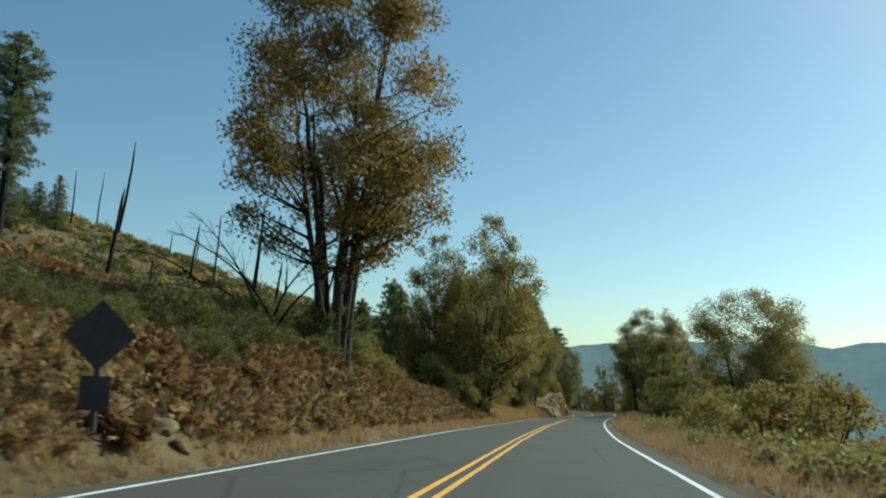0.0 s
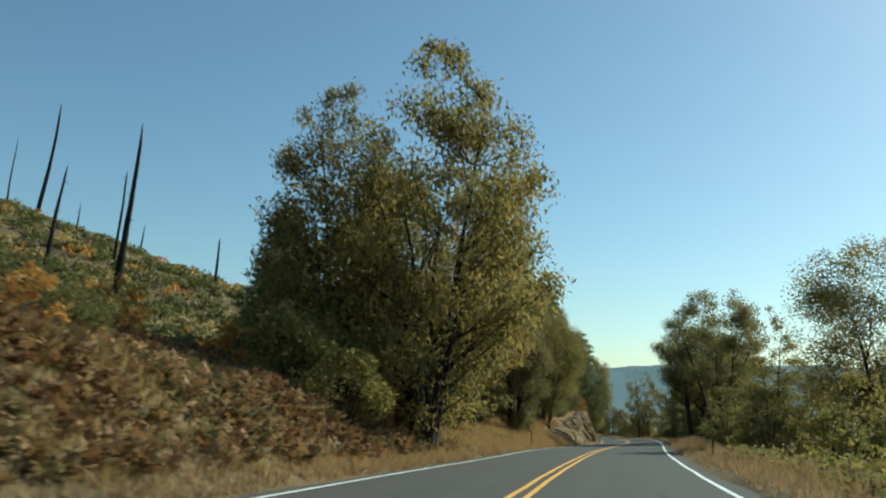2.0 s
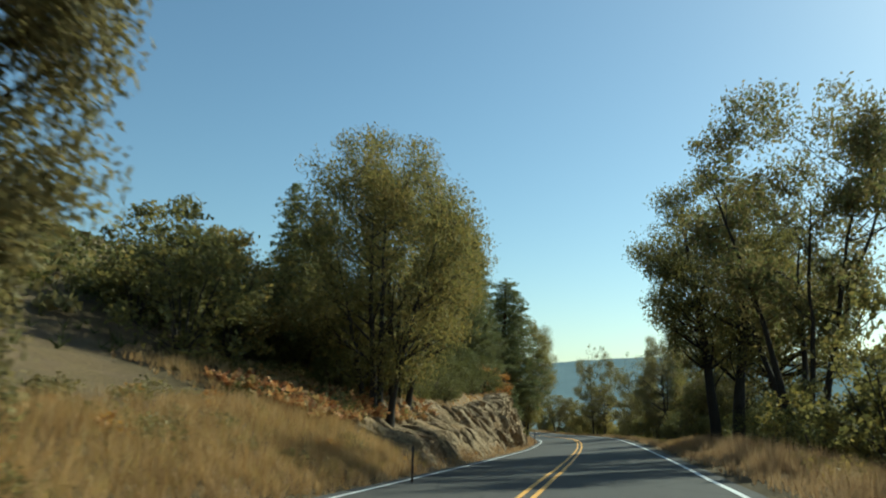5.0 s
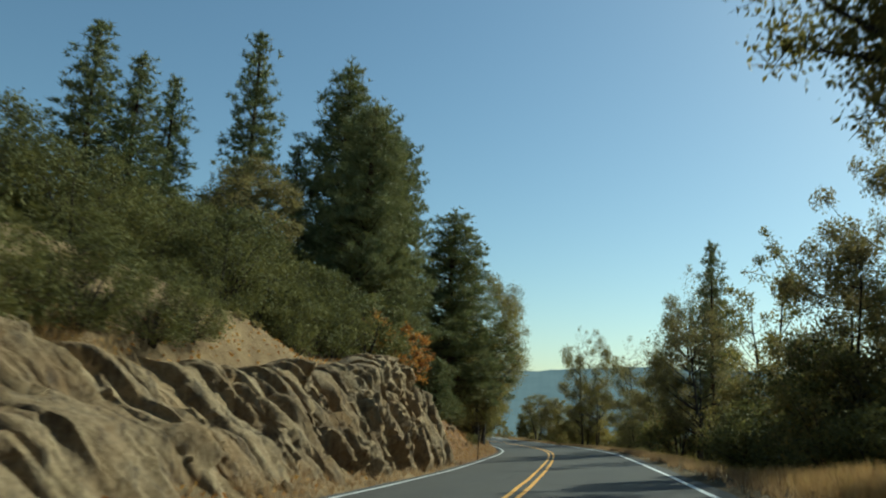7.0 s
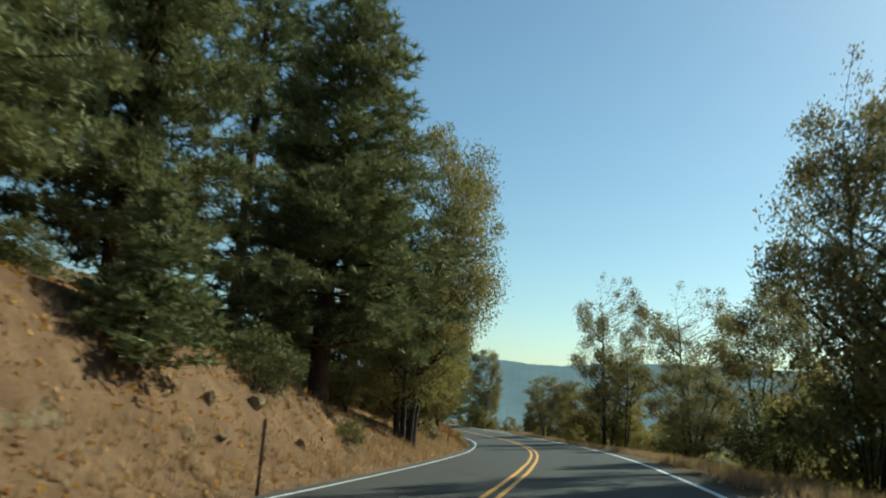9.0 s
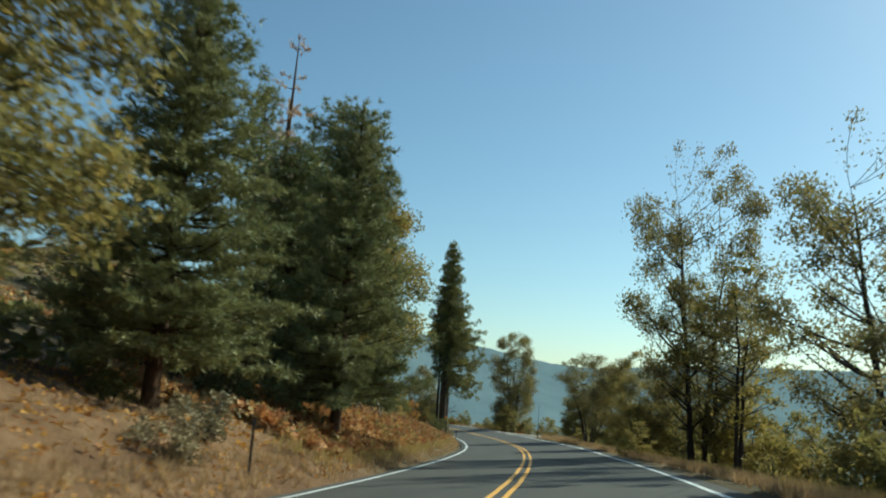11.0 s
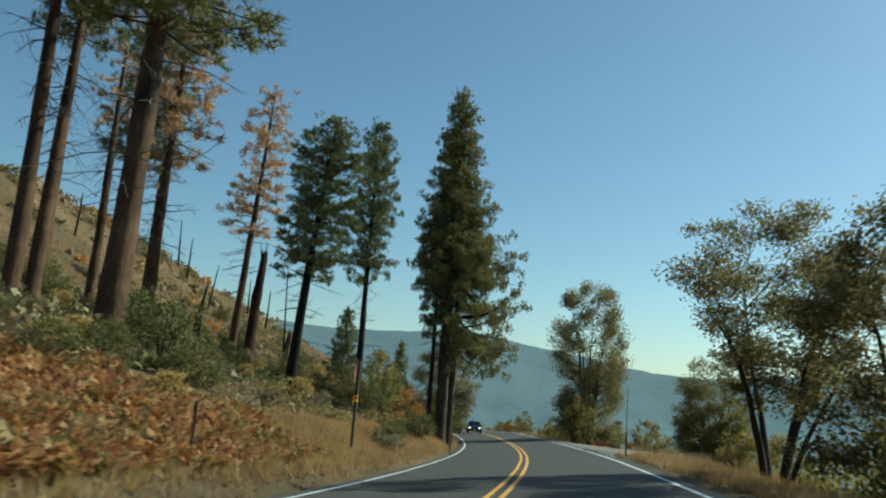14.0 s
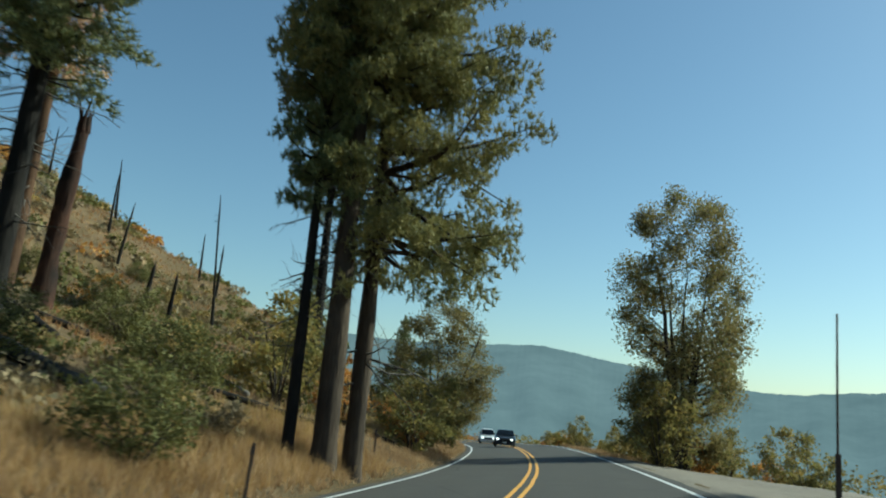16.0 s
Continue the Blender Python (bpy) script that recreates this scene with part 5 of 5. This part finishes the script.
def far_brush(name, label, mat, count, y0, y1, u0, u1, size, seed, leaves=85, leaf=0.34):
    """Low brush too far off to count: clumps of leaves on the slope."""
    rng = np.random.default_rng(seed)
    spots = ground_spots(rng, count, y0, y1, u0, u1)
    count = len(spots)
    r = size * rng.uniform(0.6, 1.4, count)
    way = rng.normal(size=(count, leaves, 3))
    way /= np.linalg.norm(way, axis=2, keepdims=True)
    way[..., 2] = np.abs(way[..., 2])
    lump = 1 + 0.25 * np.sin(way[..., :1] * 5 + rng.uniform(0, 6, (count, 1, 1))) * np.cos(way[..., 1:2] * 4)
    at = spots[:, None] + way * (r[:, None, None] * rng.uniform(0.55, 1.0, (count, leaves, 1)) * lump) * [1.15, 1.15, 0.85]
    heap = Heap()
    heap.leaves(at.reshape(-1, 3), leaf, rng, 0.0, 0.8, True)
    tagged(new(name, heap.mesh(name, MAT[mat])), label, "brush", kind="stuff")


for k, (mat, label, n1, n2) in enumerate((("shrub_leaf", "low dark green brush on the slopes", 900, 200), ("sage_leaf", "low grey-green brush on the slopes", 170, 330), ("rust_leaf", "low orange-brown brush on the slopes", 110, 110), ("rabbit_leaf", "low yellow dry brush on the slopes", 70, 90))):
    far_brush("brush", label, mat, n1 // 8, 0, 62, -110, -18, 0.9, 44 + k)
    far_brush("brush", label, mat, n1 * 3 // 4, 62, 165, -110, -15, 1.15, 40 + k)
    far_brush("brush", label, mat, n2, 255, 400, -110, -26, 1.05, 50 + k)
far_brush("brush", "low brown and olive brush on the slope", "oak_leaf_brown", 440, 56, 165, -110, -14, 1.0, 48)
far_brush("brush", "dense olive brush on the upper slope", "shrub_leaf", 420, 62, 140, -75, -18, 0.9, 47)
far_brush("brush", "dry brown weeds in the grassy clearing", "oak_leaf_brown", 90, 68, 106, -10.5, -5.6, 0.4, 87, 220, 0.08)
far_brush("brush", "rusty weeds in the grassy clearing", "rust_leaf", 36, 68, 106, -11, -6, 0.35, 88, 200, 0.08)
far_brush("brush", "rusty and dark brush above the rock cut", "rust_leaf", 26, 104, 124, -13.5, -8.6, 0.4, 84, 260, 0.09)
far_brush("brush", "dry weeds on the sandy spur", "oak_leaf_brown", 40, 124, 140, -14, -8.4, 0.26, 89, 160, 0.07)
far_brush("brush", "dark brush above the rock cut", "shrub_leaf", 60, 104, 128, -13.5, -8.6, 0.55, 85, 300, 0.1)
far_brush("brush", "low dark green brush on the slope", "shrub_leaf", 220, 150, 225, -60, -11.5, 1.1, 60)
far_brush("brush", "low brown brush on the burnt slope", "oak_leaf_brown", 330, 250, 400, -110, -26, 0.9, 49)
far_brush("brush", "orange and brown brush below the oaks", "rust_leaf", 40, -4, 50, -40, -12, 0.8, 61)
far_brush("brush", "rusty brush beyond the turnout", "rust_leaf", 200, 306, 440, 5.5, 45, 1.3, 62, 180, 0.22)
far_brush("brush", "olive brush beyond the curve", "oak_leaf_olive", 330, 306, 460, 5.5, 70, 1.5, 64, 180, 0.24)
far_brush("brush", "grey-green brush above the ferns", "sage_leaf", 70, 222, 268, -48, -13, 0.9, 65)
far_brush("brush", "dark green brush above the ferns", "shrub_leaf", 60, 215, 268, -50, -13, 1.0, 66)
far_brush("brush", "rusty brush above the ferns", "rust_leaf", 20, 215, 268, -45, -13, 0.8, 67)
far_brush("brush", "brown brush along the valley edge", "oak_leaf_brown", 100, 150, 300, 9, 22, 1.5, 68, 420, 0.17)
far_brush("brush", "dark evergreen brush along the valley edge", "shrub_leaf", 45, 122, 162, 8.6, 16, 1.3, 86, 420, 0.14)
far_brush("brush", "dark olive brush along the valley edge", "oak_leaf_olive", 100, 160, 264, 9, 24, 1.6, 69, 420, 0.17)
far_brush("brush", "waist-high olive and brown weeds on the valley verge", "oak_leaf_brown", 150, 7, 64, 6.4, 16, 0.85, 81, 330, 0.13)
far_brush("brush", "waist-high green weeds on the valley verge", "willow_leaf", 90, 7, 70, 6.8, 18, 1.0, 82, 330, 0.14)
far_brush("brush", "dry yellow weeds on the valley verge", "rabbit_leaf", 60, 7, 110, 6.2, 11, 0.55, 83, 260, 0.11)
far_brush("brush", "olive brush on the valley side", "oak_leaf_olive", 150, 0, 330, 15, 45, 1.4, 63, 260, 0.2)
for k, (mat, label, n) in enumerate((("sage_leaf", "knee-high grey-green brush between the burnt trunks", 270), ("rabbit_leaf", "knee-high yellow brush between the burnt trunks", 50), ("shrub_leaf", "knee-high dark brush between the burnt trunks", 260), ("oak_leaf_brown", "knee-high brown brush between the burnt trunks", 150))):
    far_brush("brush", label, mat, n, 250, 325, -36, -8.4, 0.6, 70 + k, 90, 0.15)
# undergrowth in the oak's shade; the dark shrubs also stand in for its shadow
scatter(["manzanita"], 9, 22, 33, -12.5, -7.0, 0.5, 0.8, 34, 1.2)
scatter(["manzanita"], 30, 16.5, 29, -12.5, -7.2, 0.3, 0.5, 35, 0.9)
# valley side
scatter(["evergreen"], 11, 126, 148, 8.8, 13.5, 0.75, 1.1, 33, 1.8)
scatter(["willow", "thicket", "willow", "rust"], 16, 16, 62, 9.5, 20, 0.8, 1.15, 21, 1.8)
scatter(["thicket", "willow", "manzanita"], 20, 62, 112, 7.5, 20, 0.8, 1.2, 22, 1.6)
scatter(["manzanita", "thicket", "rust", "manzanita"], 20, 132, 172, 8.0, 14, 0.8, 1.2, 23, 1.4)
scatter(["thicket", "thicket", "willow", "rust"], 24, 172, 252, 8.2, 14, 0.7, 1.05, 24, 1.5)
scatter(["sage", "willow"], 6, 252, 275, 8.0, 14, 0.6, 1.0, 25, 1.6)
scatter(["rust", "thicket", "thicket", "willow"], 10, 297, 312, 6.0, 15, 0.7, 1.2, 26, 1.4)
scatter(["thicket", "willow", "thicket"], 7, 96, 116, 8.6, 12.5, 0.8, 1.1, 29, 2.2)
scatter(["thicket", "rust", "willow", "thicket"], 12, 308, 352, 5.3, 7.6, 0.35, 0.6, 28, 1.6)
for x, y, s, kind in ((24.0, 164.3, 0.75, "manzanita"), (26.1, 169.2, 0.36, "manzanita"), (23.9, 166.6, 0.36, "manzanita"), (25.2, 174.6, 0.45, "thicket"), (24.6, 176.2, 0.5, "thicket"), (28.6, 190.0, 0.8, "sage"), (28.2, 192.5, 0.9, "sage"), (30.5, 254.9, 0.8, "sage"), (29.6, 258.8, 0.5, "manzanita"), (28.8, 267.9, 0.75, "manzanita"), (27.1, 273.3, 0.8, "sage"), (24.0, 265.0, 0.9, "sage"), (40.8, 214.0, 0.3, "willow"), (41.8, 216.5, 0.4, "thicket"), (-3.6, 33.5, 0.5, "willow"), (-2.6, 36.0, 0.55, "willow"), (-4.0, 38.5, 0.6, "willow"), (-7.0, 33.0, 0.7, "manzanita"), (-8.5, 35.0, 0.8, "manzanita"), (14.9, 127.6, 0.55, "evergreen"), (14.0, 128.8, 0.6, "evergreen"), (15.7, 129.6, 0.55, "evergreen"), (16.1, 131.3, 0.45, "evergreen"), (30.2, 114.5, 0.7, "evergreen"), (31.6, 117.5, 0.9, "evergreen"), (33.2, 120.0, 0.9, "evergreen"), (45.4, 277.6, 0.75, "thicket"), (47.2, 278.2, 0.8, "thicket"), (46.2, 276.8, 0.6, "thicket"), (35.4, 136.5, 1.0, "manzanita"), (36.2, 140.5, 1.2, "manzanita"), (34.6, 132.5, 0.8, "thicket"), (37.6, 143.0, 1.2, "manzanita"), (38.4, 146.0, 1.4, "manzanita"), (37.0, 139.0, 1.2, "thicket"), (38.6, 149.0, 1.2, "manzanita"), (36.6, 134.0, 1.1, "manzanita"), (21.0, 151.6, 1.1, "rust"), (19.6, 150.0, 0.95, "rust")):
    copy_thing(SHRUB[kind], Matrix.Translation((x, y, float(land(x, y)) - 0.05)) @ pose(0, 0, 0, 0, 0, x * 50) @ Matrix.Scale(s, 4))


# ---- bracken and dry grass ----
def bracken(name, label, spots, rng, size, fronds=8, mat="fern"):
    """Dying fern fronds: bent, toothed blades."""
    base = np.repeat(spots, fronds, 0)
    n = len(base)
    a = rng.uniform(0, 2 * np.pi, n)
    out = np.stack([np.cos(a), np.sin(a), np.zeros(n)], 1)
    side = np.stack([-np.sin(a), np.cos(a), np.zeros(n)], 1)
    hump = 0.95 + 0.45 * cheap_noise(spots[:, 0] * 1.1, spots[:, 1] * 1.1)
    ln = (size * rng.uniform(0.55, 1.25, n) * np.repeat(hump, fronds))[:, None]
    bend = rng.uniform(0.25, 0.95, n)[:, None]
    rows = []
    for k in range(5):
        f = k / 4
        rows.append(base + out * ln * (0.15 * f + 0.6 * f * f * bend) + np.array([0, 0, 1.0]) * ln * (0.95 * f - 0.55 * f * f * bend))
    verts, tris = list(rows), []
    for k in (1, 2, 3):
        w = ln * (0.22, 0.2, 0.13)[k - 1]
        sag = np.array([0, 0, -0.10]) * ln * rng.uniform(0.2, 1.4, n)[:, None]
        mid = (rows[k] + rows[k + 1]) / 2
        verts += [mid + side * w + sag, mid - side * w + sag]
    V = np.stack(verts, 1)  # n, 11, 3
    i = np.arange(n)[:, None] * V.shape[1]
    for k in (1, 2, 3):
        l, r = 5 + (k - 1) * 2, 6 + (k - 1) * 2
        tris += [i + [k, l, k + 1], i + [k, k + 1, r]]
    me = mesh_of(name, V.reshape(-1, 3), np.concatenate(tris), MAT[mat])
    tagged(new(name, me), label, "ferns", kind="stuff")


rng = np.random.default_rng(31)
def thinned(p):
    """Few ferns under the oak."""
    return p[(p[:, 1] < 17) | (p[:, 1] > 29) | (p[:, 0] > -6.6) | (p[:, 0] < -11) | (np.arange(len(p)) % 3 == 0)]


bracken("bracken", "rust-brown dying bracken ferns on the bank", np.concatenate([thinned(ground_spots(rng, 6400, -4, 66, -13.5, -5.0)), ground_spots(rng, 6500, 0, 66, -34, -13), ground_spots(rng, 4200, 10, 70, -75, -34)]), rng, 0.64)
bracken("bracken", "orange and brown bracken ferns on the bank", np.concatenate([ground_spots(rng, 4200, 198, 246, -13, -5.3), ground_spots(rng, 1100, 215, 248, -40, -12), ground_spots(rng, 260, 104, 122, -10.5, -7.4) + [0, 0, 0.2]]), rng, 0.6, 9, "fern_gold")


def grass(name, label, spots, rng, length, blades, wide=0.022, mat="straw", open_=0.35):
    heap = Heap()
    thick = cheap_noise(spots[:, 0] * 0.8, spots[:, 1] * 0.8) + rng.uniform(-0.5, 0.5, len(spots)) > -0.55
    spots = spots[thick]  # uneven patches
    heap.tufts(spots, np.repeat([[0, 0, 1.0]], len(spots), 0), length, rng, blades, wide, open_)
    tagged(new(name, heap.mesh(name, MAT[mat])), label, "grass", kind="stuff")


rng = np.random.default_rng(32)
grass("dry_grass", "straw-coloured dry grass on the road verge", np.concatenate([
    ground_spots(rng, 9000, -4, 330, -5.9, -4.45), ground_spots(rng, 2200, -4, 66, -6.2, -4.5), ground_spots(rng, 7400, 0, 271, 4.5, 6.6), ground_spots(rng, 800, 303, 330, 4.5, 6.6), ground_spots(rng, 1500, 48, 76, -8.0, -4.6), ground_spots(rng, 700, 150, 200, -9.0, -4.8),
    ground_spots(rng, 3600, 234, 300, -8.0, -4.8), ground_spots(rng, 6000, 0, 120, 6.0, 11), ground_spots(rng, 2600, 120, 264, 6.0, 9)]), rng, 0.31, 8, 0.016)
grass("dry_grass", "golden dry grass in a sunlit clearing", np.concatenate([ground_spots(rng, 5600, 70, 108, -9.5, -4.6), ground_spots(rng, 700, 50, 70, -6.4, -4.6), ground_spots(rng, 2200, 115, 132, 5.2, 9.5), ground_spots(rng, 2600, 103, 128, -13, -7.6) + [0, 0, 0.12], ground_spots(rng, 5200, 240, 282, -9.5, -4.7), ground_spots(rng, 900, 240, 264, 4.8, 7)]), rng, 0.42, 8, 0.017, "gold_straw")
grass("dry_grass", "tall tufts of golden dry grass", ground_spots(rng, 800, 74, 106, -8.5, -5.2), rng, 0.7, 10, 0.016, "gold_straw", 0.28)
grass("dry_grass", "tall tufts of dry straw grass", np.concatenate([ground_spots(rng, 1500, 60, 122, 5.4, 8.5), ground_spots(rng, 900, 252, 276, 5.0, 9.0), ground_spots(rng, 1200, -4, 60, 6, 10)]), rng, 0.65, 10, 0.016, "straw", 0.28)
grass("weeds", "brown and olive roadside weeds", np.concatenate([ground_spots(rng, 2600, -4, 110, -8, -4.9), ground_spots(rng, 1800, 0, 66, -13, -6), ground_spots(rng, 900, 200, 250, -12, -6), ground_spots(rng, 3000, 0, 110, 6.5, 13), ground_spots(rng, 1500, 120, 250, 5.6, 9), ground_spots(rng, 1200, 196, 252, -6.4, -4.9), ground_spots(rng, 700, 250, 300, -10.5, -7)]), rng, 0.42, 10, 0.02, "rabbit_leaf", 0.5)
pts = ground_spots(rng, 5200, 252, 330, -48, -8)
grass("weeds", "rusty dry weeds on the burnt slope", ground_spots(rng, 6500, 254, 335, -60, -12), rng, 0.38, 8, 0.04, "fern_gold", 0.5)
grass("dry_grass", "straw grass between the brush on the slope", pts, rng, 0.45, 7, 0.04)
pts = ground_spots(rng, 4200, 52, 130, -60, -14)
grass("weeds", "olive and straw ground cover on the slope", pts, rng, 0.5, 7, 0.06, "shrub_leaf", 0.6)

# dead leaves on the bare bank
rng = np.random.default_rng(33)
heap = Heap()
heap.leaves(np.concatenate([ground_spots(rng, 9000, 150, 202, -13, -4.7), ground_spots(rng, 3000, 106, 150, -9, -4.8)]) + [0, 0, 0.03], 0.13, rng, 0.0, 0.55, True)
tagged(new("fallen_leaves", heap.mesh("fallen_leaves", MAT["rust_leaf"])), "brown fallen oak leaves on the cut bank", "leaves", kind="stuff")


# ---- posts and signs ----
def box(w, d, h, at=(0, 0, 0), bevel=0.004):
    bm = bmesh.new()
    bmesh.ops.create_cube(bm, size=1.0)
    bmesh.ops.scale(bm, vec=(w, d, h), verts=bm.verts)
    if bevel:
        bmesh.ops.bevel(bm, geom=bm.edges, offset=bevel, segments=1, affect="EDGES")
    bmesh.ops.translate(bm, vec=at, verts=bm.verts)
    return bm


def marker_post(x, y, h=1.0, lean=(0, 0)):
    root = thing("marker_post", "thin dark steel roadside marker post", "post", (x, y, float(land(x, y))), "roadside marker posts")
    root.rotation_euler = (radians(lean[0]), radians(lean[1]), 0.3)
    part("stake", box(0.055, 0.03, h + 0.3, (0, 0, (h - 0.3) / 2)), MAT["rust_steel"], root)
    part("reflector", box(0.075, 0.012, 0.12, (0, -0.023, h - 0.12), 0.002), MAT["sign_back"], root, "weathered reflector plate")


for row in ((9.1, 85.6, 1.15, (0, -4)), (15.2, 66.6, 0.9, (0, 2)), (25.6, 158.2, 1.45), (29.6, 191.6, 1.2), (31.1, 237.9, 1.25), (30.8, 268.2, 1.15, (0, 3)), (27.6, 283.0, 1.0), (41.2, 262.0, 0.8), (14.0, 100.5, 1.0)):
    marker_post(*row)


def snow_pole(x, y):
    root = thing("snow_pole", "tall slim snow pole on a dark stake", "pole", (x, y, float(land(x, y))))
    part("stake", box(0.10, 0.07, 1.35, (0, 0, 0.5)), MAT["rust_steel"], root)
    heap = Heap()
    heap.tube([(0, 0.05, 0.4), (0.01, 0.05, 2.2), (0.03, 0.05, 3.9)], [0.026, 0.024, 0.02], 8, True)
    part("pole", heap.mesh("pole", MAT["rust_steel"], True), None, root)


snow_pole(40.5, 273.4)


def road_sign(x, y, post_h, side, turn, plate, back, lean=0.0, tape=False):
    """A diamond warning sign seen from behind, on one post."""
    root = thing("road_sign", "back of a diamond sign on a post" + (" with bright tape" if tape else " above a plate"), "sign", (x, y, float(land(x, y))))
    root.rotation_euler = (0, radians(lean), radians(turn))
    part("post", box(0.10, 0.09, post_h + 0.5, (0, 0, (post_h - 0.5) / 2), 0.008), MAT["sign_post"], root)
    bm = box(side, 0.006, side, (0, 0, 0), 0.0)
    bmesh.ops.rotate(bm, matrix=Matrix.Rotation(radians(45), 3, "Y"), verts=bm.verts)
    bmesh.ops.translate(bm, vec=(0, -0.055, post_h - side * 0.62), verts=bm.verts)
    panel = part("sign_panel", bm, MAT[back], root, "dull metal back of the sign")
    for dz in (-0.16, 0.16):
        part("bolt", box(0.03, 0.02, 0.03, (0, 0.052, post_h - side * 0.62 + dz), 0.004), MAT["sign_back"], panel)
    if plate:
        part("plate", box(plate, 0.006, plate * 1.12, (0, -0.055, post_h - side * 1.42 - plate * 0.55), 0.002), MAT[back], root, "small square plate")
    if tape:
        for name, mat, z in (("orange_tape", "orange_tape", 1.9), ("yellow_tape", "yellow_tape", 1.76)):
            bm = box(0.135, 0.125, 0.10, (0, 0, z), 0.02)
            part(name, bm, MAT[mat], root, "bright plastic flagging tape")
            heap = Heap()
            heap.tube([(0.07, -0.06, z), (0.10, -0.07, z - 0.07), (0.09, -0.08, z - 0.16)], [0.035, 0.028, 0.012], 5, True)
            part("tape_tail", heap.mesh("tape_tail", MAT[mat]), None, root)


road_sign(-5.3, 12.1, 2.03, 0.78, 8, 0.46, "sign_back")
road_sign(30.5, 250.1, 3.1, 0.72, 275, 0, "sign_back_red", -2.0, True)


# ---- oncoming cars ----
def car(x, y, heading, paint, suv, label):
    root = thing("car", label, "car", (x, y, float(road_height(across(x, y), y)) + 0.01))
    root.rotation_euler = (0, 0, radians(heading))
    length, w, h = (4.6, 1.84, 1.72) if suv else (4.5, 1.8, 1.48)
    # side outline, front towards -y
    lower = [(-2.25, 0.32), (-2.28, 0.62), (-2.15, 0.80), (-1.15, 0.95), (-0.95, 0.98), (1.9, 1.02), (2.22, 0.92), (2.26, 0.40), (2.1, 0.26), (-2.1, 0.24)]
    roof = [(-1.05, 0.96), (-0.35, h - 0.04), (0.1, h), (1.25 if not suv else 1.75, h - 0.03), (1.95 if not suv else 2.15, 1.0)]

    def slab(outline, half, shrink_top=0.0):
        bm = bmesh.new()
        top_z, low_z = max(p[1] for p in outline), min(p[1] for p in outline)
        rows = []
        for s in (-1, 1):
            rows.append([bm.verts.new((s * (half - shrink_top * (p[1] - low_z) / (top_z - low_z)), p[0], p[1])) for p in outline])
        bm.faces.new(rows[0])
        bm.faces.new(rows[1][::-1])
        for i in range(len(outline)):
            j = (i + 1) % len(outline)
            bm.faces.new((rows[0][j], rows[0][i], rows[1][i], rows[1][j]))
        bmesh.ops.recalc_face_normals(bm, faces=bm.faces)
        bmesh.ops.bevel(bm, geom=bm.edges, offset=0.07, segments=2, affect="EDGES")
        return bm

    part("body", slab(lower, w / 2), MAT[paint], root)
    part("roof", slab(roof, w / 2 - 0.08, 0.16), MAT[paint], root)
    # panes a little proud of the cabin
    def pane(pts):
        bm = bmesh.new()
        bm.faces.new([bm.verts.new(p) for p in pts])
        bmesh.ops.solidify(bm, geom=bm.faces[:], thickness=0.012)
        return bm

    f = lambda t: (-1.05 + 0.70 * t, 0.96 + (h - 1.0) * t)
    (y0, z0), (y1, z1) = f(0.12), f(0.92)
    part("windscreen", pane([(-w / 2 + 0.18, y0 - 0.035, z0 + 0.02), (w / 2 - 0.18, y0 - 0.035, z0 + 0.02), (w / 2 - 0.27, y1 - 0.035, z1 + 0.02), (-w / 2 + 0.27, y1 - 0.035, z1 + 0.02)]), MAT["car_glass"], root, "dark windscreen")
    for s in (-1, 1):
        part("side_window", pane([(s * (w / 2 - 0.085), -0.7, 1.04), (s * (w / 2 - 0.085), 1.5, 1.04), (s * (w / 2 - 0.205), 1.15, h - 0.13), (s * (w / 2 - 0.205), -0.3, h - 0.13)]), MAT["car_glass"], root)
        bm = bmesh.new()
        bmesh.ops.create_uvsphere(bm, u_segments=10, v_segments=6, radius=0.12)
        bmesh.ops.scale(bm, vec=(1.35, 0.5, 0.75), verts=bm.verts)
        bmesh.ops.translate(bm, vec=(s * (w / 2 - 0.3), -2.2, 0.70), verts=bm.verts)
        part("headlight", bm, MAT["headlight"], root, "lit white headlight")
        part("mirror", box(0.2, 0.1, 0.13, (s * (w / 2 + 0.08), -0.75, 1.05), 0.03), MAT[paint], root)
        for yy in (-1.4, 1.4):
            heap = Heap()
            heap.tube([(s * (w / 2 - 0.22), yy, 0.33), (s * (w / 2 - 0.2), yy, 0.33), (s * (w / 2 - 0.03), yy, 0.33), (s * (w / 2 - 0.01), yy, 0.33)], [0.29, 0.33, 0.33, 0.29], 18, True)
            tyre = part("wheel", heap.mesh("wheel", MAT["rubber"], True), None, root)
            heap = Heap()
            heap.tube([(s * (w / 2 - 0.06), yy, 0.33), (s * (w / 2 + 0.005), yy, 0.33)], [0.2, 0.19], 14, True)
            part("rim", heap.mesh("rim", MAT["rim"]), None, tyre)
    part("grille", box(0.9, 0.05, 0.18, (0, -2.27, 0.66), 0.02), MAT["rubber"], root)
    part("bumper", box(w - 0.1, 0.12, 0.16, (0, -2.24, 0.42), 0.04), MAT[paint], root)
    part("number_plate", box(0.32, 0.015, 0.15, (0, -2.315, 0.45), 0.004), MAT["plate"], root)


car(24.0, 326.5, 10.0, "car_dark", False, "dark grey sedan with lit headlights on the road")
car(17.3, 350.5, 15.0, "car_white", True, "white utility vehicle with lit headlights behind the sedan")

# the first of each kind stood at the origin only to be copied
for ob in [*OAK.values(), *SHRUB.values(), *PINE.values()]:
    for o in (*ob.children_recursive, ob):
        bpy.data.objects.remove(o)
